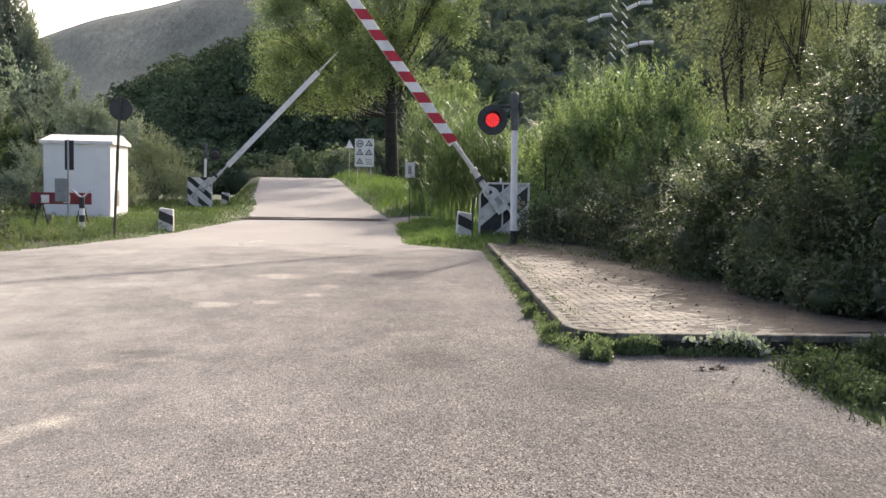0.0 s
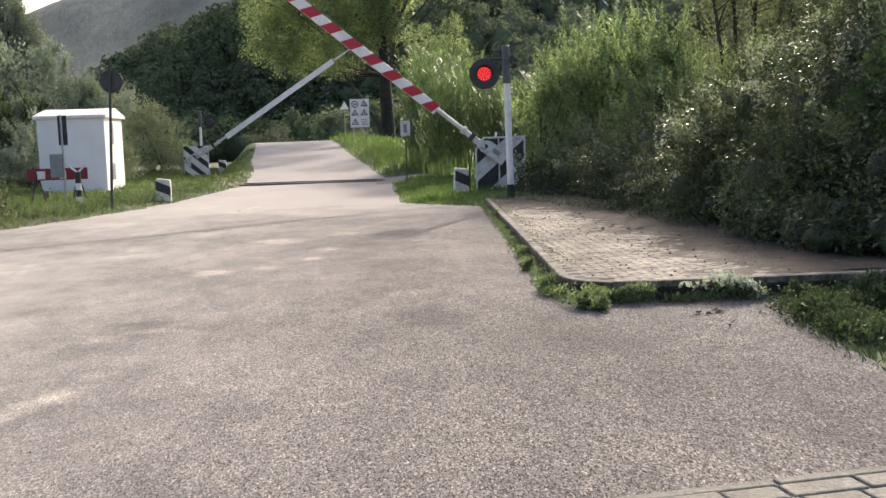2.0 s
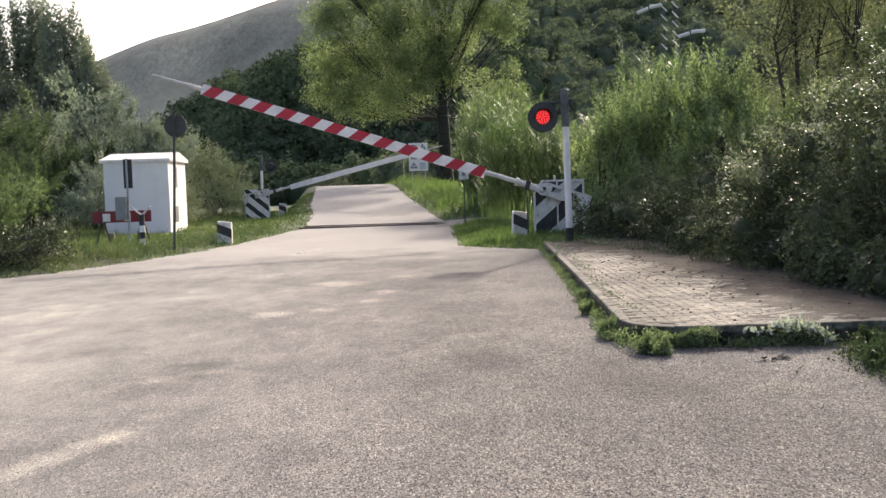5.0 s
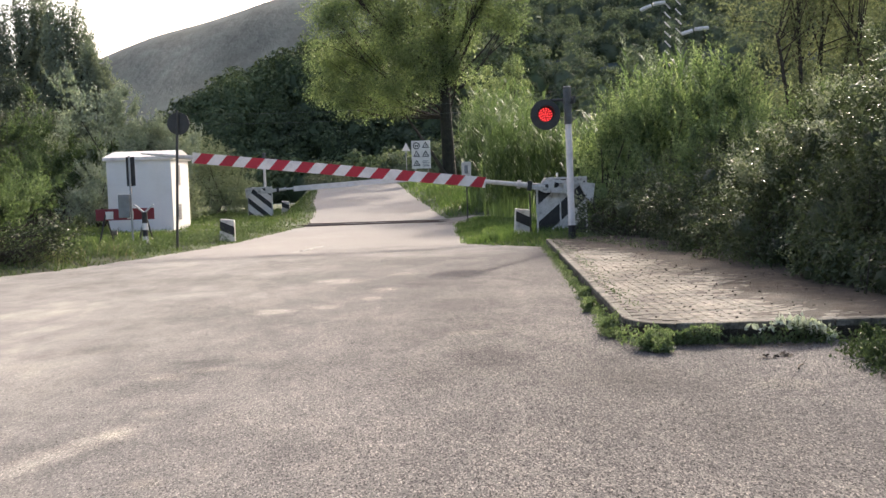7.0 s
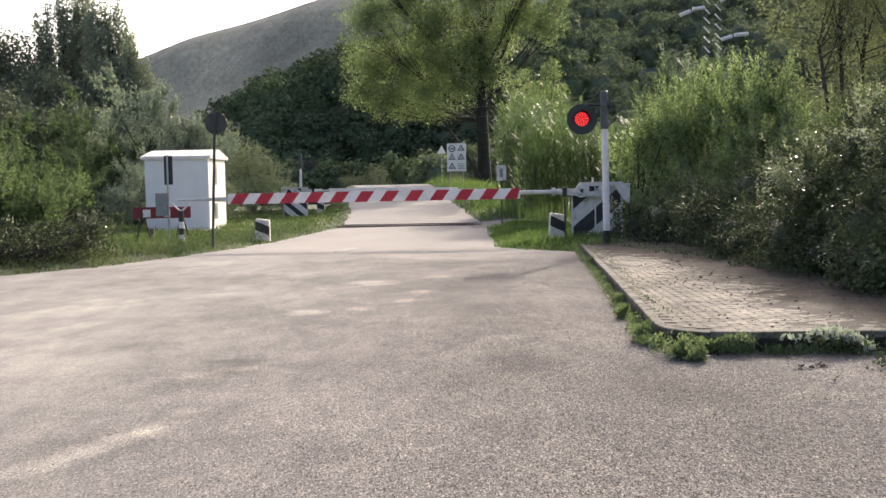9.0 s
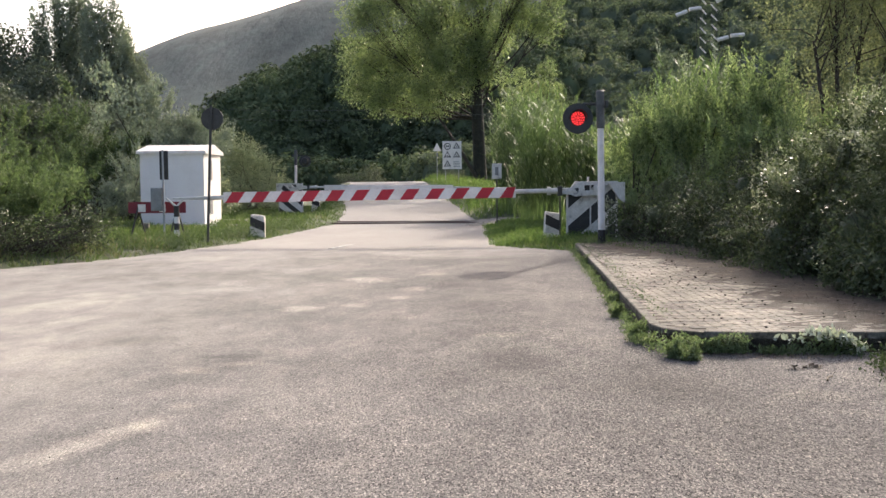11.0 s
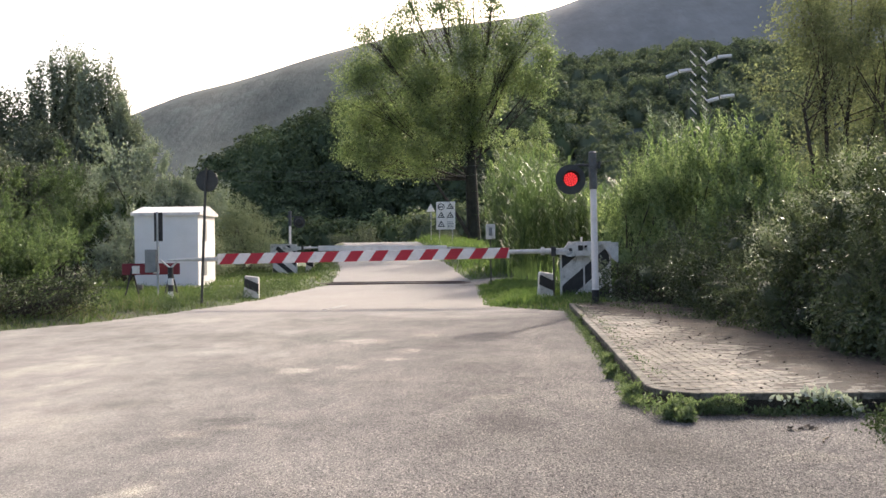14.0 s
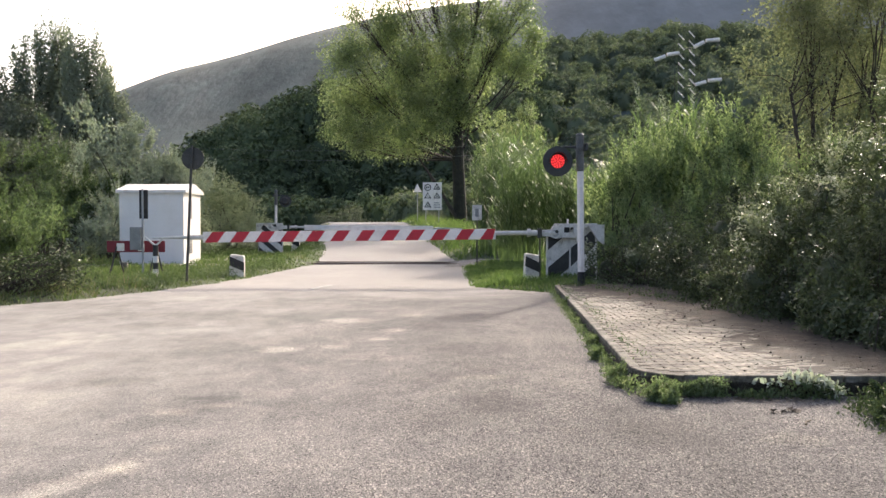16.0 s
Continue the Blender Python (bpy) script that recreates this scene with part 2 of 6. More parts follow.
M = {
    "asphalt": asphalt_mat(),
    "soil": surface("soil", [(0.3, (0.06, 0.05, 0.035)), (0.5, (0.05, 0.075, 0.022)), (0.7, (0.09, 0.12, 0.035))], 0.9, (0.6, 1.4), 25, 0.95, 0.6, 0.03),
    "litter": surface("dry_litter", [(0.3, (0.022, 0.017, 0.012)), (0.55, (0.05, 0.039, 0.027)), (0.7, (0.095, 0.075, 0.052))], 2.0, (0.5, 1.5), 45, 0.95, 0.6, 0.02),
    # wooded slopes greyed and blued: haze put into the base colour
    "mountain": surface("hazy_wooded_mountain", [(0.32, (0.046, 0.068, 0.058)), (0.45, (0.064, 0.090, 0.078)), (0.56, (0.086, 0.114, 0.10)), (0.75, (0.118, 0.144, 0.128))], 0.02, (0.76, 1.24), 0.06, 1.0, 0.4, 3.0, bump_scale=0.1, stretch=(1, 0.3, 0.6)),
    # paler and bluer still, with thicker haze in the colour
    "far_mountain": surface("hazy_far_mountain", [(0.32, (0.115, 0.14, 0.145)), (0.45, (0.145, 0.17, 0.175)), (0.56, (0.175, 0.20, 0.205)), (0.75, (0.215, 0.24, 0.24))], 0.012, (0.86, 1.14), 0.05, 1.0, 0.3, 3.0, bump_scale=0.06, stretch=(1, 0.3, 0.6)),
    "paver": surface("concrete_paver", [(0.34, (0.045, 0.040, 0.030)), (0.42, (0.092, 0.082, 0.062)), (0.52, (0.145, 0.130, 0.100)), (0.66, (0.205, 0.186, 0.148))], 1.7, (0.35, 1.5), 20, 0.9, 0.6, 0.005, vary=0.3),
    "stone": surface("pale_stone", [(0.3, (0.10, 0.098, 0.078)), (0.55, (0.17, 0.165, 0.135)), (0.75, (0.26, 0.25, 0.21))], 5, (0.6, 1.35), 45, 0.9, 0.6, 0.006),
    "sand": surface("joint_sand", [(0.3, (0.02, 0.017, 0.012)), (0.6, (0.05, 0.042, 0.03))], 3, (0.7, 1.3), 60, 0.95, 0.5, 0.005),
    "kerb": surface("kerb_concrete", [(0.34, (0.03, 0.03, 0.02)), (0.46, (0.07, 0.066, 0.048)), (0.56, (0.125, 0.116, 0.09)), (0.7, (0.19, 0.178, 0.145))], 4.5, (0.45, 1.45), 35, 0.9, 0.5, 0.005),
    "white": surface("white_paint", [(0.3, (0.68, 0.63, 0.575)), (0.5, (0.81, 0.765, 0.715)), (0.7, (0.86, 0.82, 0.775))], 4, (0.92, 1.05), 40, 0.5, 0.1, 0.002, world_space=False),
    "worn_white": surface("worn_white_paint", [(0.3, (0.20, 0.18, 0.15)), (0.42, (0.56, 0.54, 0.49)), (0.7, (0.74, 0.72, 0.67))], 5, (0.82, 1.1), 40, 0.6, 0.2, 0.002, world_space=False),
    "faded_mark": surface("faded_road_paint", [(0.35, (0.30, 0.285, 0.26)), (0.5, (0.44, 0.42, 0.39)), (0.65, (0.55, 0.53, 0.50))], 6, (0.6, 1.2), 30, 0.85, 0.2, 0.002),
    # red darkened for the barricade board: its shade is in the colour
    "shaded_red": surface("shaded_red_board", [(0.3, (0.14, 0.012, 0.02)), (0.7, (0.22, 0.02, 0.03))], 3, (0.9, 1.1), 40, 0.6, 0.05, 0.002, world_space=False),
    "red": surface("red_paint", [(0.3, (0.38, 0.010, 0.025)), (0.7, (0.50, 0.016, 0.035))], 3, (0.9, 1.1), 40, 0.45, 0.05, 0.002, world_space=False),
    "black": surface("black_paint", [(0.3, (0.012, 0.012, 0.012)), (0.7, (0.035, 0.034, 0.033))], 5, (0.8, 1.2), 40, 0.6, 0.1, 0.002, world_space=False),
    "grey": surface("grey_metal", [(0.3, (0.17, 0.175, 0.175)), (0.7, (0.27, 0.275, 0.27))], 4, (0.9, 1.1), 40, 0.5, 0.1, 0.002, metal=0.3, world_space=False),
    "weathered_grey": surface("weathered_grey_paint", [(0.3, (0.07, 0.073, 0.07)), (0.7, (0.13, 0.135, 0.128))], 5, (0.8, 1.2), 40, 0.6, 0.1, 0.002, world_space=False),
    "dark_grey": surface("dark_grey_metal", [(0.3, (0.03, 0.032, 0.03)), (0.7, (0.06, 0.063, 0.058))], 4, (0.9, 1.1), 40, 0.55, 0.1, 0.002, metal=0.2, world_space=False),
    "galvanised": surface("galvanised_steel", [(0.3, (0.28, 0.29, 0.29)), (0.7, (0.42, 0.43, 0.43))], 6, (0.9, 1.1), 50, 0.45, 0.1, 0.002, metal=0.6, world_space=False),
    "plaster": surface("white_render", [(0.3, (0.79, 0.755, 0.70)), (0.5, (0.85, 0.815, 0.765)), (0.7, (0.875, 0.845, 0.795))], 1.2, (0.975, 1.02), 30, 0.8, 0.12, 0.004, world_space=False),
    "steel": surface("rail_steel", [(0.3, (0.07, 0.05, 0.04)), (0.7, (0.16, 0.12, 0.1))], 3, (0.8, 1.2), 30, 0.5, 0.2, 0.003, metal=0.7),
    "ballast": surface("ballast_stone", [(0.3, (0.14, 0.125, 0.11)), (0.6, (0.28, 0.26, 0.235))], 6, (0.5, 1.5), 22, 0.95, 1.0, 0.04),
    "bark": surface("bark", [(0.3, (0.025, 0.021, 0.016)), (0.7, (0.075, 0.063, 0.048))], 5, (0.7, 1.3), 30, 0.95, 0.6, 0.02),
    "dark_bark": surface("ivy_dark_bark", [(0.3, (0.012, 0.013, 0.009)), (0.7, (0.04, 0.038, 0.026))], 3, (0.6, 1.4), 20, 0.95, 0.6, 0.03),
    "twig_wood": surface("dry_wood", [(0.3, (0.12, 0.09, 0.06)), (0.7, (0.25, 0.2, 0.14))], 5, (0.7, 1.3), 30, 0.9, 0.4, 0.01),
    "red_light": glow_mat("red_light", (1.0, 0.06, 0.06), 0.7),
    "red_glass": glow_mat("red_glass", (0.30, 0.001, 0.003), 0.12),
    "bramble": leaf_mat("bramble_leaves", [(0.020, 0.031, 0.014), (0.044, 0.063, 0.026), (0.084, 0.111, 0.048), (0.165, 0.198, 0.105)], 0.28, 0.36, 0.95, 0.12, 0.34),
    # pale undersides, and sun on the outer shoots put into the colour
    "bramble_tip": leaf_mat("lit_bramble_leaves", [(0.09, 0.115, 0.06), (0.17, 0.205, 0.115), (0.27, 0.30, 0.20), (0.38, 0.40, 0.31)], 0.32, 0.3, 1.2, 0.2, 0.4),
    "ivy": leaf_mat("fresh_climber_leaves", [(0.085, 0.16, 0.038), (0.13, 0.24, 0.055), (0.21, 0.35, 0.085)], 0.45, 0.45, 1.5),
    "shrub": leaf_mat("shrub_leaves", [(0.046, 0.076, 0.026), (0.125, 0.20, 0.055), (0.235, 0.345, 0.095), (0.46, 0.52, 0.21)], 0.45, 0.5, 1.6, 0.35, 0.35),
    "feathery": leaf_mat("feathery_shrub_leaves", [(0.04, 0.066, 0.024), (0.078, 0.124, 0.043), (0.125, 0.19, 0.065), (0.20, 0.265, 0.10)], 0.4, 0.5, 0.7, 0.25, 0.25),
    "olive_leaf": leaf_mat("broadleaf_leaves", [(0.08, 0.105, 0.06), (0.12, 0.155, 0.085), (0.18, 0.22, 0.125)], 0.2, 0.5, 0.4, 0.4, 0.2),
    "reed": leaf_mat("reed_leaves", [(0.045, 0.077, 0.03), (0.09, 0.148, 0.052), (0.16, 0.235, 0.09)], 0.56, 0.40, 1.6, 0.2, 0.36),
    "willow": leaf_mat("willow_leaves", [(0.19, 0.24, 0.175), (0.27, 0.325, 0.24), (0.385, 0.43, 0.335)], 0.34, 0.42, 0.5, 0.25, 0.35),
    "round_leaf": leaf_mat("rounded_bush_leaves", [(0.20, 0.235, 0.14), (0.295, 0.335, 0.205), (0.41, 0.45, 0.295)], 0.52, 0.42, 0.8, 0.3, 0.3),
    "poplar": leaf_mat("poplar_leaves", [(0.19, 0.235, 0.145), (0.245, 0.30, 0.185), (0.31, 0.37, 0.23)], 0.22, 0.55, 0.3, 0.4),
    "tree": leaf_mat("tree_leaves", [(0.070, 0.122, 0.036), (0.130, 0.204, 0.056), (0.20, 0.285, 0.08), (0.285, 0.36, 0.115)], 0.54, 0.3, 0.35, 0.38, 0.4),
    "dry_tree": leaf_mat("olive_tree_leaves", [(0.095, 0.118, 0.05), (0.15, 0.178, 0.075), (0.225, 0.245, 0.115)], 0.55, 0.6, 0.35, 0.42),
    # hill wood in darker leaves: shade of the left slope put into colour
    "shaded_hill": leaf_mat("shaded_hill_leaves", [(0.034, 0.050, 0.029), (0.060, 0.090, 0.043), (0.105, 0.152, 0.060), (0.18, 0.235, 0.095)], 0.14, 0.7, 0.06, 0.25, 0.1),
    "wood_hill": leaf_mat("hill_wood_leaves", [(0.052, 0.080, 0.046), (0.092, 0.136, 0.070), (0.145, 0.200, 0.098), (0.22, 0.265, 0.135)], 0.3, 0.7, 0.06, 0.4, 0.1),
    "grass": leaf_mat("grass_blades", [(0.048, 0.086, 0.019), (0.09, 0.162, 0.031), (0.148, 0.23, 0.05), (0.225, 0.24, 0.09)], 0.45, 0.5, 0.9, 0.2, 0.2),
    # grass colours about a quarter darker, used left of the road
    "dull_grass": leaf_mat("darker_grass_blades", [(0.036, 0.062, 0.018), (0.068, 0.118, 0.028), (0.115, 0.172, 0.045), (0.185, 0.19, 0.085)], 0.4, 0.5, 1.2, 0.2, 0.2),
    "dry_grass": leaf_mat("dry_grass_blades", [(0.08, 0.10, 0.04), (0.15, 0.15, 0.07), (0.26, 0.23, 0.13)], 0.4, 0.6, 0.6),
    "weed": leaf_mat("weed_leaves", [(0.045, 0.075, 0.028), (0.075, 0.118, 0.042), (0.11, 0.16, 0.062), (0.18, 0.22, 0.11)], 0.35, 0.45, 1.6, 0.25),
    # weed again, darker for the right verge: its shade put into the colour
    "shaded_weed": leaf_mat("shaded_weed_leaves", [(0.028, 0.048, 0.018), (0.048, 0.076, 0.028), (0.075, 0.112, 0.042), (0.13, 0.165, 0.08)], 0.3, 0.5, 3.0, 0.2),
    # paler copy of weed for the kerb, sunlight on the leaves coloured in
    "lit_weed": leaf_mat("lit_weed_leaves", [(0.055, 0.085, 0.03), (0.105, 0.158, 0.054), (0.165, 0.232, 0.09), (0.25, 0.305, 0.155)], 0.42, 0.45, 4.0, 0.25),
    "pale_leaf": leaf_mat("pale_weed_leaves", [(0.30, 0.34, 0.27), (0.62, 0.65, 0.57)], 0.3, 0.3, 4.0, 0.3, 0.5),
}


# ---- mesh helpers ----
def mesh_of(name, verts, faces, material):
    """A mesh from arrays of vertices and equal-sided faces."""
    verts, faces = np.asarray(verts, np.float32).reshape(-1, 3), np.asarray(faces, np.int32)
    me = bpy.data.meshes.new(name)
    k = faces.shape[1]
    me.vertices.add(len(verts))
    me.vertices.foreach_set("co", verts.ravel())
    me.loops.add(faces.size)
    me.loops.foreach_set("vertex_index", faces.ravel())
    me.polygons.add(len(faces))
    me.polygons.foreach_set("loop_start", np.arange(0, faces.size, k, dtype=np.int32))
    me.update(calc_edges=True)
    me.materials.append(M[material])
    return me


def under(ob, parent, label=""):
    ob.parent = parent
    return tagged(ob, label) if label else ob


def part(name, bm, material, parent=None, label="", at=None, smooth=False):
    """Links a bmesh as one mesh object, under a thing or a part."""
    me = bpy.data.meshes.new(name)
    bmesh.ops.recalc_face_normals(bm, faces=bm.faces)
    bm.to_mesh(me)
    bm.free()
    me.materials.append(M[material])
    if smooth:
        me.polygons.foreach_set("use_smooth", [True] * len(me.polygons))
    ob = new(name, me)
    if at is not None:
        ob.matrix_basis = at
    if parent is not None:
        under(ob, parent, label)
    return ob


def thing(name, m, label, category, group="", kind=""):
    ob = new(name)
    ob.empty_display_size = 0.2
    ob.matrix_basis = m
    return tagged(ob, label, category, group, kind)


def box(bm, x0, x1, y0, y1, z0, z1, bevel=0.0):
    r = bmesh.ops.create_cube(bm, size=1.0)["verts"]
    bmesh.ops.scale(bm, vec=(x1 - x0, y1 - y0, z1 - z0), verts=r)
    bmesh.ops.translate(bm, vec=((x0 + x1) / 2, (y0 + y1) / 2, (z0 + z1) / 2), verts=r)
    if bevel:
        es = list({e for v in r for e in v.link_edges})
        bmesh.ops.bevel(bm, geom=es, offset=bevel, segments=2, affect="EDGES", profile=0.5)
    return bm


def box_bm(*a, bevel=0.0):
    return box(bmesh.new(), *a, bevel=bevel)


def rod(bm, a, b, r0, r1=None, n=12):
    """A round bar from a to b."""
    a, b = Vector(a), Vector(b)
    turn = (b - a).to_track_quat("Z", "Y")
    ways = [turn @ Vector((math.cos(2 * math.pi * k / n), math.sin(2 * math.pi * k / n), 0)) for k in range(n)]
    low = [bm.verts.new(a + w * r0) for w in ways]
    high = [bm.verts.new(b + w * (r0 if r1 is None else r1)) for w in ways]
    for k in range(n):
        bm.faces.new((low[k], low[(k + 1) % n], high[(k + 1) % n], high[k]))
    bm.faces.new(low[::-1])
    bm.faces.new(high)
    return bm


def rod_bm(a, b, r0, r1=None, n=12):
    return rod(bmesh.new(), a, b, r0, r1, n)


def prism_bm(points, y0, y1):
    """A flat shape in the xz plane, given thickness along y."""
    bm = bmesh.new()
    f = bm.faces.new([bm.verts.new((x, y0, z)) for x, z in points])
    ex = bmesh.ops.extrude_face_region(bm, geom=[f])["geom"]
    bmesh.ops.translate(bm, vec=(0, y1 - y0, 0), verts=[v for v in ex if isinstance(v, bmesh.types.BMVert)])
    return bm


def plate_bm(points, z0, z1):
    """A flat shape in the xy plane, given height."""
    bm = bmesh.new()
    f = bm.faces.new([bm.verts.new((x, y, z0)) for x, y in points])
    ex = bmesh.ops.extrude_face_region(bm, geom=[f])["geom"]
    bmesh.ops.translate(bm, vec=(0, 0, z1 - z0), verts=[v for v in ex if isinstance(v, bmesh.types.BMVert)])
    return bm


# ---- plants ----
def unit(v):
    return v / np.maximum(np.linalg.norm(v, axis=-1, keepdims=True), 1e-9)


def leaves(centres, out, length, width, r, droop=0.3, spread=0.9):
    """Pointed leaves folded along the midrib: vertices and quads. out: the way each leaf tends to point."""
    n = len(centres)
    d = unit(out + r.normal(0, spread, (n, 3)) + np.array([0, 0, -droop]))
    side = unit(np.cross(d, r.normal(0, 1, (n, 3))))
    up = np.cross(side, d)
    ln = (np.asarray(length) * r.uniform(0.6, 1.3, n))[:, None]
    wd = (np.asarray(width) * r.uniform(0.6, 1.3, n))[:, None]
    v = np.stack([centres, centres + d * ln * 0.45 + side * wd * 0.5 + up * wd * 0.18, centres + d * ln, centres + d * ln * 0.45 - side * wd * 0.5 + up * wd * 0.18], 1)
    return v.reshape(-1, 3), np.arange(4 * n).reshape(-1, 4)


def lumpy(r, lumps, n, shell=0.35):
    """Points in the outer shell of a heap of ellipsoids, and the ways out. lumps: rows of x y z rx ry rz."""
    lumps = np.asarray(lumps, float)
    area = lumps[:, 3] * lumps[:, 5] + lumps[:, 4] * lumps[:, 5]
    k = r.choice(len(lumps), n, p=area / area.sum())
    u = unit(r.normal(0, 1, (n, 3)))
    rad = 1 - shell * r.random(n) ** 1.5
    rad *= 1 + 0.12 * np.sin(7 * u[:, 0] + k) * np.sin(6 * u[:, 1] + 2 * k) + 0.1 * np.sin(13 * u[:, 2] + 3 * k)
    return lumps[k, :3] + u * rad[:, None] * lumps[k, 3:], u


def stems_bm(r, base, lumps, count, thick=0.03):
    bm = bmesh.new()
    for _ in range(count):
        l = lumps[r.integers(len(lumps))]
        a = np.array([base[0] + r.normal(0, 0.25), base[1] + r.normal(0, 0.25), base[2] - 0.1])
        b = np.array(l[:3]) + r.normal(0, 0.3, 3) * np.array(l[3:])
        mid = (a + b) / 2 + r.normal(0, 0.15, 3)
        rod(bm, a, mid, thick, thick * 0.7, 6)
        rod(bm, mid, b, thick * 0.7, thick * 0.25, 6)
    return bm


def ball_template(rings=5, segs=8):
    """A coarse ball: vertices and quads (poles pinched)."""
    th, ph = np.linspace(0.12, math.pi - 0.12, rings), np.linspace(0, 2 * math.pi, segs, endpoint=False)
    T, P = np.meshgrid(th, ph, indexing="ij")
    v = np.stack([np.sin(T) * np.cos(P), np.sin(T) * np.sin(P), np.cos(T)], -1).reshape(-1, 3)
    i, j = np.meshgrid(np.arange(rings - 1), np.arange(segs), indexing="ij")
    f = np.stack([i * segs + j, (i + 1) * segs + j, (i + 1) * segs + (j + 1) % segs, i * segs + (j + 1) % segs], -1).reshape(-1, 4)
    return v, f


def break_up(r, lumps, k=4, ratio=0.5):
    """Adds smaller lumps on the surface of each lump."""
    out = [tuple(l) for l in lumps]
    for l in lumps:
        for _ in range(k):
            u = unit(r.normal(0, 1, 3) + np.array([0, -0.3, 0.3]))
            c = np.array(l[:3]) + u * np.array(l[3:]) * r.uniform(0.75, 1.05)
            q = np.array(l[3:]) * ratio * r.uniform(0.6, 1.1)
            out.append((*c, *q))
    return np.array(out)


def sprig_leaves(r, lumps, count, per, length, size, upright, material_width=0.34):
    """Leafy shoots that spring from a heap of ellipsoids: vertices and quads."""
    tufts = max(1, count // 7)
    c, u = lumpy(r, lumps, tufts, 0.5)
    k = r.integers(0, tufts, count)
    lean = unit(u * 0.8 + np.array([0, 0, upright]) + r.normal(0, 0.3, (tufts, 3)))
    reach = r.uniform(0.6, 1.35, tufts)
    c, d = c[k] + r.normal(0, length * 0.09, (count, 3)), unit(lean[k] + r.normal(0, 0.16, (count, 3)))
    ln = length * r.uniform(0.55, 1.1, count) * reach[k]
    s = (np.arange(per) + 0.5) / per
    bend = np.array([0, 0, -0.25]) if upright < 0.3 else np.array([0, 0, 0.0])
    p = c[:, None] + (d[:, None] * s[None, :, None] + bend * (s ** 2)[None, :, None]) * ln[:, None, None]
    p = p.reshape(-1, 3) + r.normal(0, size * 0.12, (count * per, 3))
    o = np.repeat(d, per, 0) * 0.9
    scale = np.tile(1.15 - 0.55 * s, count)
    return leaves(p, o, size * scale, size * material_width * scale, r, 0.05, 0.6)


def shrub(name, lumps, n, material, size, label, category="shrub", group="", seed=0, stems=10, thick=0.03, droop=0.3, spread=0.9, upright=0.0, shell=0.35, shoots=0.5, shoot=0.5, breaks=4, core=0.0, tips=0, tip_material="bramble_tip"):
    """A shrub: a heap of leafy masses and shoots on stems. lumps stand in the world, base on the ground."""
    r = np.random.default_rng(seed)
    lumps = break_up(r, np.asarray(lumps, float), breaks)
    base = np.array([lumps[:, 0].mean(), lumps[:, 1].mean(), float(ground_z(lumps[:, 0].mean(), lumps[:, 1].mean()))])
    th = thing(name, Matrix.Translation(base), label, category, group)
    loc = lumps.copy()
    loc[:, :3] -= base
    c, u = lumpy(r, loc, int(n * (1 - shoots)), shell)
    v, f = leaves(c, u + np.array([0, 0, upright]), size, size * 0.45, r, droop, spread)
    per = max(6, int(shoot / size * 4.5))
    v2, f2 = sprig_leaves(r, loc, int(n * shoots / per), per, shoot, size, upright)
    v, f = np.concatenate([v, v2]), np.concatenate([f, f2 + len(v)])
    low = v.reshape(-1, 4, 3)[:, :, 2].min(1) > -0.05
    v = v.reshape(-1, 4, 3)[low].reshape(-1, 3)
    f = np.arange(len(v)).reshape(-1, 4)
    # solid balls added inside the foliage to block light and darken its hollows
    if core:
        bv, bf = ball_template()
        big = loc[: len(loc) // (breaks + 1)]
        f = np.concatenate([f, (len(v) + len(bv) * np.arange(len(big))[:, None, None] + bf).reshape(-1, 4)])
        v = np.concatenate([v, (big[:, None, :3] + bv[None] * big[:, None, 3:] * core).reshape(-1, 3)])
    under(new("foliage", mesh_of("foliage", v, f, material)), th)
    # paler shoots on the upper lumps, coloured as if sunlit
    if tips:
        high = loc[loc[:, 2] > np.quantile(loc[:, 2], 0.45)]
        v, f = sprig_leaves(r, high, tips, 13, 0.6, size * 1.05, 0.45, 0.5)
        tagged(under(new("lit_shoots", mesh_of("lit_shoots", v, f, tip_material)), th, "arching shoots with pale glossy leaves, sunlight put into their colour"), kind="stuff")
    tagged(part("branchwork", stems_bm(r, (0, 0, 0), loc, stems, thick), "bark", th), kind="stuff")
    return th


def blades(points, heights, width, r, lean=0.35):
    """Grass blades: narrow quads bent over at the tip."""
    n = len(points)
    a = r.uniform(0, 2 * np.pi, n)
    side = np.stack([np.cos(a), np.sin(a), np.zeros(n)], 1) * (width * r.uniform(0.6, 1.3, n))[:, None]
    ln = np.stack([r.normal(0, lean, n), r.normal(0, lean, n), np.ones(n)], 1) * heights[:, None]
    mid = points + ln * 0.55
    tip = points + ln * np.array([1.5, 1.5, 1.0])
    v = np.stack([points - side, points + side, mid + side * 0.8, mid - side * 0.8, tip + side * 0.1, tip - side * 0.1], 1)
    k = 6 * np.arange(n)[:, None]
    return v.reshape(-1, 3), np.concatenate([k + np.array([0, 1, 2, 3]), k + np.array([3, 2, 4, 5])])


def clustered(r, lumps, clusters, per, sigma, fill=0.75):
    """Leaf points in small clusters spread through a heap of ellipsoids."""
    c, u = lumpy(r, lumps, clusters, fill)
    k = np.repeat(np.arange(clusters), per)
    d = r.normal(0, 1, (len(k), 3)) * np.asarray(sigma)
    return c[k] + d, unit(u[k] * 0.6 + unit(d)), c


